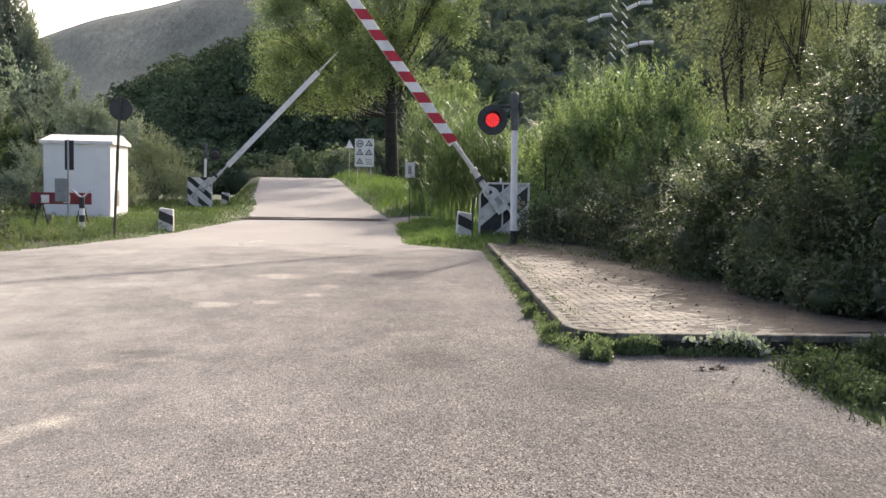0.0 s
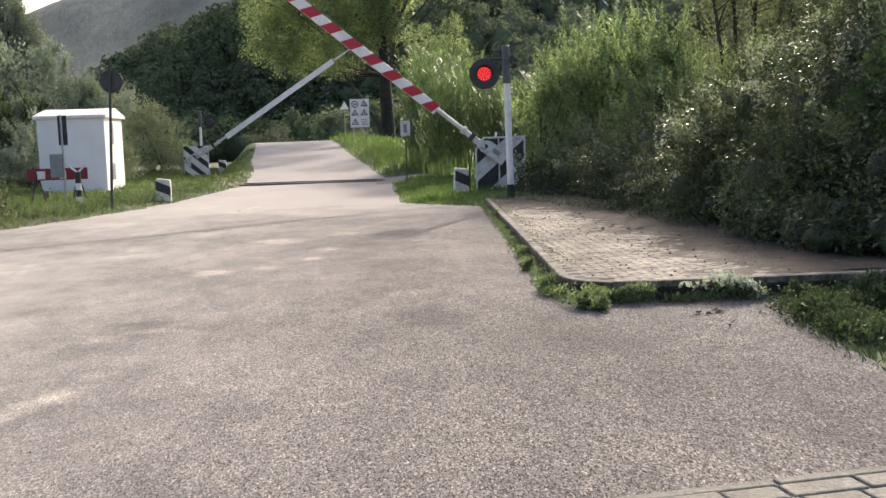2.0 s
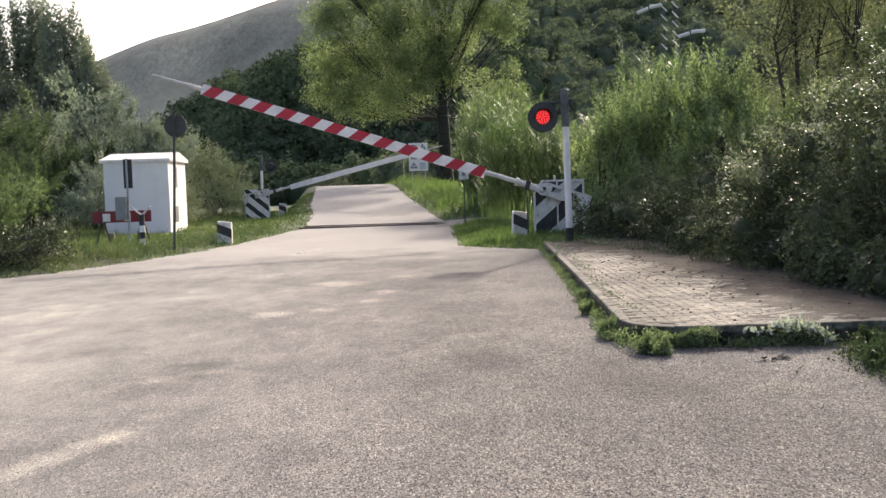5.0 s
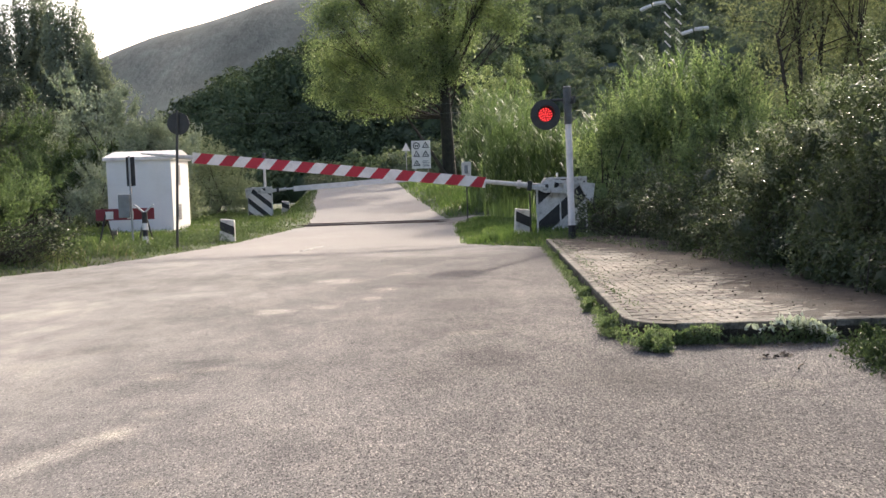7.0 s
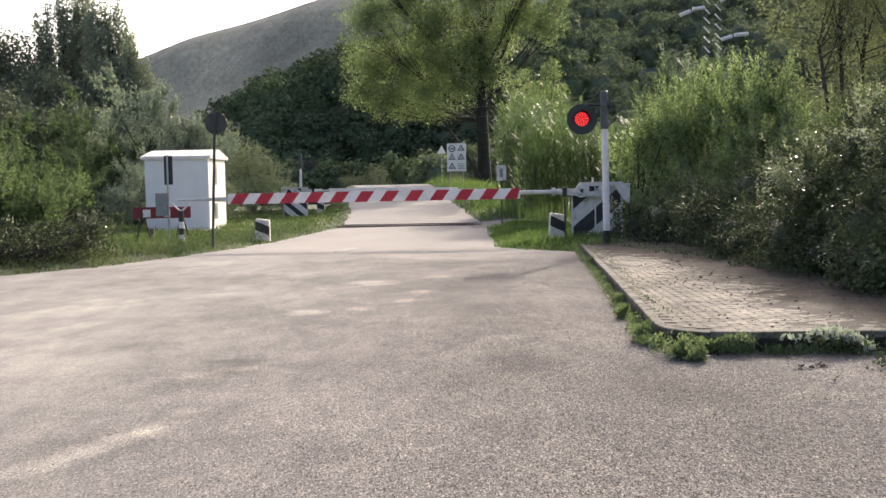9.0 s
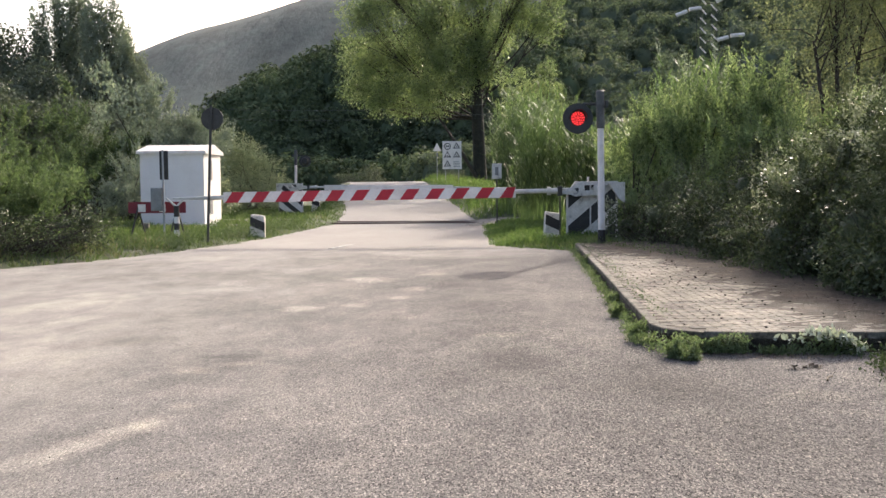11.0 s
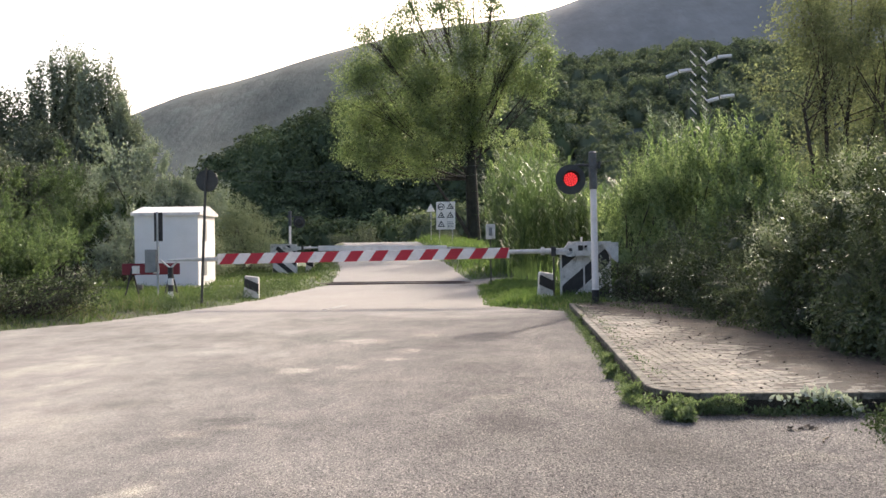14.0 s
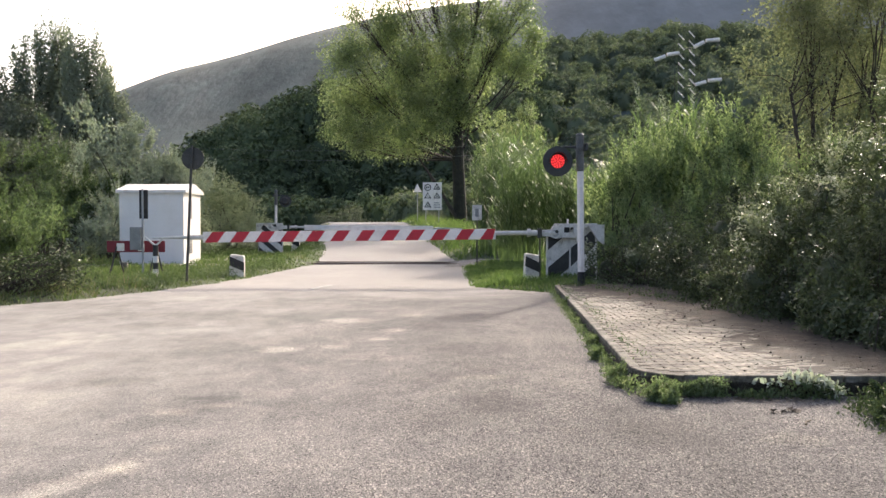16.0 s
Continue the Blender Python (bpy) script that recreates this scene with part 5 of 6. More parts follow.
def cane_bed(name, area, count, height, label, seed, plume=0.0, fall=0.0):
    """A bed of giant reed: canes with long arching leaves."""
    r = np.random.default_rng(seed)
    (xa, ya), (xb, yb), depth = area
    t = r.random(count)
    x, y = xa + (xb - xa) * t + r.normal(0, 0.1, count), ya + (yb - ya) * t + r.random(count) * depth
    z0 = ground_z(x, y)
    h = height * r.uniform(0.6, 1.08, count) * (1 - 0.25 * np.clip(1 - t * 5, 0, 1)) * (1 - fall * t)
    base = np.array([xa, ya, float(ground_z(xa, ya))])
    th = thing(name, Matrix.Translation(base), label, "reeds")
    foot = np.stack([x, y, z0], 1) - base
    tilt = r.normal(0, 0.09, (count, 2))
    side = np.array([0.011, 0, 0])
    top = foot + np.column_stack([tilt * h[:, None], h])
    v = np.stack([foot - side, foot + side, top + side * 0.4, top - side * 0.4], 1).reshape(-1, 3)
    f = np.arange(4 * count).reshape(-1, 4)
    k = 12
    tagged(under(new("stalk_mass", mesh_of("stalk_mass", v, f, "reed")), th), kind="stuff")
    lv, lf, off = [], [], 0
    for i in range(k):
        s = (0.22 + 0.78 * (i + r.random(count)) / k)[:, None]
        p = foot + (top - foot) * s
        a = r.uniform(0, 2 * np.pi, count)
        d = np.column_stack([np.cos(a), np.sin(a), r.uniform(0.6, 1.7, count)])
        d = unit(d)
        ln = r.uniform(0.45, 0.8, count)[:, None]
        w = np.cross(d, [0, 0, 1.0])
        w = unit(w) * 0.022
        m = p + d * ln * 0.55
        e = m + (d * np.array([1, 1, 0.5]) * 0.9 + np.array([0, 0, -0.2])) * ln * 0.55
        q = np.stack([p - w * 0.5, p + w * 0.5, m + w, m - w, e + w * 0.1, e - w * 0.1], 1)
        kk = 6 * np.arange(count)[:, None] + off
        lv.append(q.reshape(-1, 3))
        lf.append(np.concatenate([kk + np.array([0, 1, 2, 3]), kk + np.array([3, 2, 4, 5])]))
        off += 6 * count
    under(new("foliage", mesh_of("foliage", np.concatenate(lv), np.concatenate(lf), "reed")), th)
    if plume:
        pick = np.where(r.random(count) < plume)[0]
        c = np.repeat(top[pick], 60, 0) + np.column_stack([r.normal(0, 0.035, (60 * len(pick), 2)), r.uniform(-0.1, 0.5, 60 * len(pick))])
        vv, ff = leaves(c, np.tile([0.2, 0, 1.0], (len(c), 1)), 0.09, 0.02, r, 0, 0.5)
        under(new("plumage", mesh_of("plumage", vv, ff, "willow")), th, "silvery feathery plumes")
    return th


def build_reeds():
    cane_bed("reed_bed", ((2.45, 32.4), (5.7, 30.4), 2.3), 300, 3.9, "dense bed of tall green reeds beside the road", 70, fall=0.3)
    cane_bed("reed_bed", ((2.3, 39.3), (4.4, 39.0), 4.0), 380, 4.5, "dense bed of tall green reeds beside the road", 71)
    cane_bed("reed_bed", ((5.6, 26.2), (7.3, 25.0), 1.5), 170, 4.0, "tall reeds with pale plumes behind the shrubs", 72, 0.14)
    cane_bed("reed_bed", ((4.6, 28.0), (5.8, 27.0), 1.6), 170, 2.7, "dense bed of tall green reeds beside the road", 73)


def build_left():
    r = np.random.default_rng(81)
    L = row_of_lumps(r, [(-11.0, 17.2), (-9.0, 17.5), (-7.6, 18.1), (-7.0, 18.9), (-6.7, 19.7)], 34, 0.16, (0.34, 0.52), (0.22, 0.66))
    shrub("bramble", L, 11000, "bramble", 0.07, "low dark bramble on the verge with dry brown stems", "bramble", "brambles", seed=82, stems=300, thick=0.012, upright=0.2, shell=0.7)
    # a fence post in it
    th = thing("wooden_stake", Matrix.Translation((-7.95, 18.0, 0.05)), "weathered wooden stake among the brambles", "stake")
    part("shaft", rod_bm((0, 0, -0.2), (0.02, 0, 0.85), 0.04, 0.035, 8), "twig_wood", th)
    th = thing("concrete_stub", Matrix.Translation((-7.75, 27.3, 0.1)), "short grey concrete stub post", "post")
    part("stub", box_bm(-0.07, 0.07, -0.07, 0.07, -0.2, 0.3, bevel=0.02), "kerb", th)
    for k, (x, y, rx, top, n, mat) in enumerate(((-11.0, 26.2, 1.2, 2.0, 12000, "feathery"), (-13.6, 27.5, 1.7, 2.9, 14000, "feathery"), (-11.2, 30.5, 1.2, 2.1, 9000, "feathery"),
                                                 (-13.4, 33.0, 1.6, 3.0, 12000, "feathery"), (-11.3, 38.5, 1.3, 2.7, 9000, "willow"), (-16.5, 36.0, 2.2, 4.0, 12000, "feathery"), (-14.2, 43.0, 1.6, 4.2, 11000, "feathery"), (-16.0, 46.0, 2.0, 5.6, 12000, "feathery"))):
        L = [(x + r.normal(0, rx * 0.4), y + r.normal(0, rx * 0.4), top * r.uniform(0.2, 0.8), rx * 0.45, rx * 0.45, top * 0.2) for _ in range(9)]
        shrub("verge_shrub", L, n, mat, 0.14, "dense feathery green shrub beside the track", group="verge shrubs", seed=90 + k, stems=12, upright=1.2, shell=0.8, shoots=0.75, shoot=0.7)
    for k, (x, y, rx, top, n) in enumerate(((-11.9, 44.0, 1.7, 5.9, 18000), (-10.5, 44.6, 1.2, 4.8, 12000), (-13.6, 45.0, 1.3, 4.6, 9000))):
        L = [(x + r.normal(0, rx * 0.4), y + r.normal(0, rx * 0.4), top * r.uniform(0.2, 0.82), rx * 0.5, rx * 0.5, top * 0.2) for _ in range(11)]
        shrub("willow_bush", L, n, "willow", 0.17, "silvery grey-green willow bush behind the hut", "willow", "willow bushes", seed=100 + k, stems=12, upright=1.4, shell=0.8, shoots=0.8, shoot=0.8)
    for k, (x, y, rx, top, n) in enumerate(((-9.9, 45.5, 1.2, 2.8, 8000), (-7.2, 80.0, 1.0, 2.7, 3000), (-5.4, 81.0, 1.1, 3.1, 3200), (0.9, 77.0, 1.2, 2.5, 3000))):
        zb = float(ground_z(x, y))
        L = [(x + r.normal(0, rx * 0.35), y + r.normal(0, rx * 0.35), zb + (top - zb) * r.uniform(0.15, 0.72), rx * 0.55, rx * 0.55, (top - zb) * 0.3) for _ in range(8)]
        shrub("round_bush", L, n, "olive_leaf" if y > 60 else "round_leaf", 0.12, "rounded grey-green bush on the grassy verge", "bush", "rounded bushes", seed=110 + k, stems=10, shell=0.5)
    L = [(-10.7, 54, 3.3, 1.1, 1.2, 1.1), (-10.0, 54, 2.5, 1.2, 1.3, 1.2), (-9.2, 53.8, 1.9, 1.0, 1.1, 1.1), (-8.6, 53.8, 1.2, 0.8, 0.9, 0.9), (-8.1, 54, 0.8, 0.6, 0.7, 0.6), (-11.4, 54, 2.0, 1.3, 1.3, 1.6), (-10.6, 52.6, 1.0, 1.1, 0.9, 1.0), (-9.4, 52.6, 0.7, 1.0, 0.8, 0.8), (-8.5, 52.9, 0.45, 0.7, 0.7, 0.5)]
    shrub("round_bush", L, 34000, "round_leaf", 0.10, "large rounded grey-green bush beside the track", "bush", "rounded bushes", seed=117, stems=14, shell=0.8, upright=0.6, shoot=0.4)
    # columnar poplars, each a sheaf of upright spires: x and height of the spires
    sheaves = (((-23.0, 11.1), (-22.6, 11.7)), ((-22.2, 12.3), (-21.7, 12.5)), ((-21.4, 12.9), (-21.0, 13.1), (-20.7, 12.5)), ((-20.1, 11.9), (-19.7, 12.1)), ((-19.4, 11.7), (-18.9, 12.0)), ((-18.6, 11.3), (-18.3, 10.2)), ((-18.0, 9.6), (-17.7, 9.3)), ((-17.3, 8.5), (-16.9, 7.7)))
    for k, sheaf in enumerate(sheaves):
        x, y = sum(q[0] for q in sheaf) / len(sheaf), 60 + (k % 3) * 0.7
        L = []
        for sx, top in sheaf:
            for q in range(13):
                s = (q + 0.6) / 13
                w = 0.22 + 1.2 * (1 - s) ** 0.75 * min(1, 0.5 + 2 * s)
                L.append((x + (sx - x) * (0.55 + 0.45 * s) + r.normal(0, 0.3) * (1 - s), y + r.normal(0, 0.3), 0.6 + (top - 0.6) * s, w * r.uniform(0.6, 1.1), w, top * 0.055))
        hgt = max(q[1] for q in sheaf)
        tree("poplar", (x, y, 0.0), L, 340 * len(sheaf), 28, (0.085, 0.085, 0.42), 0.16, "poplar", "tall dark green columnar poplar tree", 0.16, 0.8, hgt, seed=120 + k, limbs=12, group="poplars", fill=0.85, droop=-0.9)
    for k, (x, y, hgt, w) in enumerate(((-24.0, 58.0, 11.8, 2.3), (-22.6, 54.0, 7.9, 2.2), (-20.9, 55.0, 7.0, 1.8), (-27.5, 50.0, 8.6, 2.6), (-21.5, 48.0, 6.2, 2.0), (-18.3, 50.0, 5.3, 1.8))):
        L = [(x + r.normal(0, w * 0.42), y + r.normal(0, w * 0.4), hgt * r.uniform(0.25, 0.88), w * 0.5, w * 0.5, hgt * 0.13) for _ in range(14)]
        tree("broadleaf_tree", (x, y, 0.0), L, 1300, 14, 0.3, 0.2, "olive_leaf", "dense grey-green broadleaf tree", 0.18, 0.35, hgt, seed=130 + k, limbs=12, group="broadleaf trees")


def bezier_limb(bm, a, b, lift, r0, r1, steps=5, n=7):
    """A tapering limb that bows upwards from a to b. Returns its points."""
    a, b = Vector(a), Vector(b)
    mid = a.lerp(b, 0.5) + Vector(lift)
    pts = [a.lerp(mid, k / steps).lerp(mid.lerp(b, k / steps), k / steps) for k in range(steps + 1)]
    for k in range(steps):
        rod(bm, pts[k], pts[k + 1], r0 + (r1 - r0) * k / steps, r0 + (r1 - r0) * (k + 1) / steps, n)
    return pts


# masses of the road tree's crown: x, z, half width, half height
FULL = [(-5.4, 13.4, 1.8, 1.9), (-3.0, 14.7, 2.2, 1.8), (-0.5, 13.5, 2.2, 2.2), (-5.4, 10.6, 2.0, 1.8), (-2.9, 11.0, 2.3, 2.2), (0.0, 10.7, 2.3, 2.0), (2.4, 12.0, 1.9, 2.0), (-6.1, 8.5, 1.2, 1.0),
        (-3.9, 8.2, 1.8, 1.2), (-1.4, 8.3, 1.9, 1.4), (1.2, 8.8, 1.4, 1.3), (-2.8, 7.0, 1.2, 0.6), (-2.2, 16.0, 2.0, 1.2), (-4.9, 7.3, 1.1, 0.7), (-0.6, 6.9, 1.3, 0.6)]
AIRY = [(-5.1, 16.8, 1.5, 1.3), (-2.2, 18.0, 1.8, 1.5), (0.2, 18.6, 2.0, 1.8), (2.3, 17.0, 1.8, 1.8), (4.3, 19.0, 2.0, 1.9), (7.2, 16.8, 1.5, 1.7), (1.6, 20.8, 2.2, 1.3), (-2.3, 20.2, 1.4, 1.0)]
MIDDLING = [(5.2, 15.7, 1.9, 1.6), (5.4, 13.7, 1.6, 1.5), (7.1, 13.0, 1.5, 1.2), (8.2, 15.2, 1.1, 1.1), (3.3, 9.8, 1.2, 1.1), (3.9, 12.2, 1.4, 1.3), (2.4, 14.6, 1.6, 1.5)]


def build_road_tree():
    r = np.random.default_rng(141)
    y = 76.0
    z0 = float(ground_z(2.8, y))
    base = np.array([2.8, y, z0])
    th = thing("poplar_tree", Matrix.Translation(base), "large airy poplar with backlit yellow-green leaves", "tree")
    spine = [Vector((0, 0, -0.3)), Vector((-0.05, 0, 0.5)), Vector((-0.2, 0, 5.0)), Vector((-0.2, 0.2, 9.0)), Vector((0.25, 0.2, 14.2)), Vector((0.1, 0.1, 17.5))]
    girth = [0.66, 0.5, 0.42, 0.28, 0.12, 0.05]
    bm = bmesh.new()
    for k in range(5):
        rod(bm, spine[k], spine[k + 1], girth[k], girth[k + 1], 12)
    part("trunk", bm, "dark_bark", th)
    stem = bmesh.new()
    bezier_limb(stem, (-0.25, -0.3, 0.6), (-3.4, -0.8, 5.6), (0.5, 0, -0.5), 0.17, 0.06)
    part("side_stem", stem, "bark", th, "slanting lower stem")
    up = lambda z: spine[2].lerp(spine[4], min(1.0, max(0.0, (z - 5.0) / 9.2)))
    bm = bmesh.new()
    cs, owner = [], []
    for n, (mass, clusters) in enumerate(((FULL, 270), (AIRY, 165), (MIDDLING, 290))):
        for x, z, rx, rz in mass:
            deep = r.normal(0, 0.9)
            lump = np.array([[x - base[0], deep, z - z0, rx, rx, rz]])
            c, u = lumpy(r, lump, int(clusters * rx * rz / 4), 0.9)
            c[:, 2] += 0.25 * rz * np.sin(c[:, 0] * 2.3 + z)
            foot = up((z - z0) * 0.62 - abs(x - base[0]) * 0.25)
            tip = Vector((x - base[0], deep, z - z0 + (0.5 * rz if n == 1 else 0.0)))
            pts = bezier_limb(bm, foot, tip, (0.12 * (x - base[0]) + r.normal(0, 0.5), r.normal(0, 0.4), -0.10 * (tip - foot).length), 0.12 if n == 1 else 0.08, 0.03 if n == 1 else 0.015)
            for q in c[:: 5 if n == 1 else 16]:
                rod(bm, pts[r.integers(2, 5)], Vector(q), 0.02, 0.01, 4)
            if n == 1:
                for _ in range(4):
                    rod(bm, pts[r.integers(2, 5)], tip + Vector(r.normal(0, 0.5, 3) * np.array([rx, rx, rz])) + Vector((0, 0, 0.6 * rz)), 0.04, 0.012, 5)
            cs.append(c)
            owner.append(u)
    c, u = np.concatenate(cs), np.concatenate(owner)
    per = 22
    k = np.repeat(np.arange(len(c)), per)
    d = r.normal(0, 1, (len(k), 3)) * np.array([0.34, 0.34, 0.3])
    v, f = leaves(c[k] + d, unit(u[k] * 0.5 + unit(d)), 0.145, 0.1, r, 0.6, 0.9)
    under(new("crown", mesh_of("crown", v, f, "tree")), th)
    tagged(part("branchwork", bm, "bark", th), kind="stuff")
    # lower growth at its foot
    L = [(4.3, 57, 7.0, 1.1, 1.0, 0.6), (5.7, 57, 7.4, 0.7, 0.8, 0.6), (5.6, 57, 6.1, 1.0, 1.0, 1.0), (3.9, 57, 5.5, 1.0, 1.0, 1.1), (5.0, 57, 4.4, 1.3, 1.2, 1.1), (6.4, 57, 4.9, 0.8, 0.9, 0.9), (3.6, 57.4, 3.6, 0.9, 0.9, 0.9)]
    shrub("leafy_sapling", L, 15000, "tree", 0.13, "bright leafy saplings at the foot of the poplar", "sapling", seed=143, stems=14, shell=0.8, upright=0.5)


def build_hill_wood():
    r = np.random.default_rng(151)
    n, m = 2500, 1150
    az = np.radians(r.uniform(-1, 29, n))
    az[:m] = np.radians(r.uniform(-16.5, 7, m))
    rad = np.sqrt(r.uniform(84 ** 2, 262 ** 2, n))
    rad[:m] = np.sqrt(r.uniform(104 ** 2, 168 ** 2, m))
    x, y = rad * np.sin(az), rad * np.cos(az)
    z = ground_z(x, y)
    size = r.uniform(1.4, 3.0, n)
    tall = r.uniform(1.0, 1.35, n)
    per, subs = 370, 8
    k = np.repeat(np.arange(n), per)
    # each crown is a heap of smaller rounded masses
    su = unit(r.normal(0, 1, (n, subs, 3)) + np.array([0, 0, 0.45]))
    sr = r.uniform(0.34, 0.6, (n, subs))
    q = r.integers(0, subs, n * per)
    u = unit(r.normal(0, 1, (n * per, 3)))
    u[:, 2] = np.where(u[:, 2] < -0.45, -u[:, 2], u[:, 2])
    mid = np.column_stack([x, y, z + size * 0.5])
    form = np.column_stack([np.ones(n), np.ones(n), tall])
    local = su[k, q] * 0.62 + u * (sr[k, q] * (1 - 0.2 * r.random(n * per) ** 2))[:, None]
    c = mid[k] + local * size[k][:, None] * form[k]
    d = unit(unit(np.cross(u, r.normal(0, 1, u.shape))) + 0.3 * u)
    side = unit(np.cross(d, u) + r.normal(0, 0.35, u.shape))
    ln, wd = 0.46 * r.uniform(0.6, 1.3, (len(u), 1)), 0.40 * r.uniform(0.6, 1.3, (len(u), 1))
    v = np.stack([c - d * ln * 0.4 + side * wd * 0.5, c + d * ln * 0.6, c - d * ln * 0.4 - side * wd * 0.5], 1).reshape(-1, 3)
    # solid lumps added unseen inside the crowns, so that less light passes
    bv, bf = ball_template()
    # the left-hand wood takes the darker leaves that stand for the slope's shade
    names = (("oak_wood", "shaded_hill", "wood on the nearer hill, its shade put into the leaf colour", slice(0, m)), ("hillside_wood", "wood_hill", "dense green wood covering the hillside", slice(m, n)))
    core = (mid[:, None] + bv[None] * (size[:, None] * r.uniform(0.45, 0.72, (n, len(bv))))[:, :, None] * form[:, None]).reshape(-1, 3)
    tri = np.concatenate([bf[:, [0, 1, 2]], bf[:, [0, 2, 3]]])
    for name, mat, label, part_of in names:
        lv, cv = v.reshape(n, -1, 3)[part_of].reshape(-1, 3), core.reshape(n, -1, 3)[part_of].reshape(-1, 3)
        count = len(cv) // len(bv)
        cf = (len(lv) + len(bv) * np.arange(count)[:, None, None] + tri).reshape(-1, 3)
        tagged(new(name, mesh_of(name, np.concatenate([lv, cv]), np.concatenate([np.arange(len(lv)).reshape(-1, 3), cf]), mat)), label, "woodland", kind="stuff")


def grass_patch(name, label, count, area, heights, width, seed, material="grass", inside=None):
    r = np.random.default_rng(seed)
    (xa, xb), (ya, yb) = area
    x, y = r.uniform(xa, xb, count), r.uniform(ya, yb, count)
    clump = noise_field(x * 1.3, y * 1.3)
    keep = (r.random(count) < 0.35 + 0.65 * clump)
    if inside is not None:
        keep &= inside(x, y, r)
    x, y, clump = x[keep], y[keep], clump[keep]
    d = np.maximum(edge_x(LEFT_Y, LEFT_X, y) - x, x - edge_x(RIGHT_Y, RIGHT_X, y))
    z = ground_z(x, y) - 0.01
    p = np.column_stack([x, y, np.where(d < 0.06, np.maximum(z, road_z(y)), z)])
    heights = (heights[0] * np.clip(d / 0.5, 0.5, 1), heights[1] * np.clip(d / 0.7, 0.5, 1))
    v, f = blades(p, heights[0] + (heights[1] - heights[0]) * r.random(len(x)) * (0.4 + 0.6 * clump), width, r)
    tagged(new(name, mesh_of(name, v, f, material)), label, "grass", kind="stuff")


def noise_field(x, y):
    return 0.5 + 0.5 * np.sin(x * 1.7 + 1.3 * np.sin(y * 1.1)) * np.sin(y * 1.9 + 1.1 * np.sin(x * 0.9 + 2))


def build_grass():
    left = lambda x, y, r: (edge_x(LEFT_Y, LEFT_X, y) - x > -0.13 + 0.35 * r.random(len(x))) & ((np.abs(y - rail_y(x) - 0.7) > 0.85) | (r.random(len(x)) < 0.35)) & ~((np.abs(x + 8.49) < 1.1) & (np.abs(y - 34.1) < 1.4)) & ~((x > -15) & (x < -5.8) & (y > 31.1) & (y < 33.0) & (r.random(len(x)) < 0.88)) & ~((np.abs(x + 7.1) < 1.2) & (y > 46.5) & (y < 50))
    right = lambda x, y, r: (x - edge_x(RIGHT_Y, RIGHT_X, y) > -0.13 + 0.35 * r.random(len(x))) & (np.abs(y - rail_y(x) - 0.7) > 0.85) & ~((y > 7.7) & (y < 20.55) & (x < 7)) & ~((y < 21.3) & (x > 3.2))
    grass_patch("verge_grass", "fresh green grass on the verge", 34000, ((-11, -3.6), (16.6, 34)), (0.05, 0.27), 0.012, 161, "dull_grass", inside=left)
    grass_patch("verge_grass", "rough green grass beyond the track", 24000, ((-13, -3.5), (34, 62)), (0.06, 0.24), 0.02, 162, "dull_grass", inside=left)
    grass_patch("verge_grass", "tall bright grass between road and reeds", 20000, ((1.0, 3.6), (20.7, 35)), (0.07, 0.25), 0.013, 163, inside=lambda x, y, r: right(x, y, r) & ~((np.abs(x - 2.5) < 0.3) & (y > 23.2) & (y < 24.5)))
    grass_patch("verge_grass", "tall rough grass beside the far road", 14000, ((-4.5, 5.0), (38.5, 75)), (0.2, 0.7), 0.022, 164, inside=right)
    grass_patch("verge_grass", "short grass beside the asphalt", 16000, ((2.6, 6.5), (4.0, 7.75)), (0.05, 0.15), 0.006, 165, "shaded_weed", inside=right)
    grass_patch("dry_verge_grass", "dry grass blades along the bramble", 4000, ((-12, -5.6), (17, 22)), (0.1, 0.3), 0.01, 166, "dry_grass", left)


def weeds(name, path, count, spread, height, size, label, seed, material="weed", flat=0.0):
    """Low leafy weeds along a line."""
    r = np.random.default_rng(seed)
    pts = np.array(path, float)
    t = r.uniform(0, len(pts) - 1, count)
    i = np.minimum(t.astype(int), len(pts) - 2)
    c = pts[i] + (pts[i + 1] - pts[i]) * (t - i)[:, None]
    c = c[r.random(count) < 0.25 + 0.9 * noise_field(c[:, 0] * 6, c[:, 1] * 5)]
    count = len(c)
    c = np.column_stack([c[:, :2] + r.normal(0, spread, (count, 2)), c[:, 2] + height * r.random(count) ** 1.6 * (0.3 + 0.9 * noise_field(c[:, 0] * 4, c[:, 1] * 4))])
    v, f = leaves(c, np.tile([0, 0, 0.8], (count, 1)), size, size * 0.5, r, 0.0, 0.8)
    if flat:
        v[:, 2] = flat + (v[:, 2] - flat) * 0.12
    return tagged(new(name, mesh_of(name, v, f, material)), label, "weeds", kind="stuff")


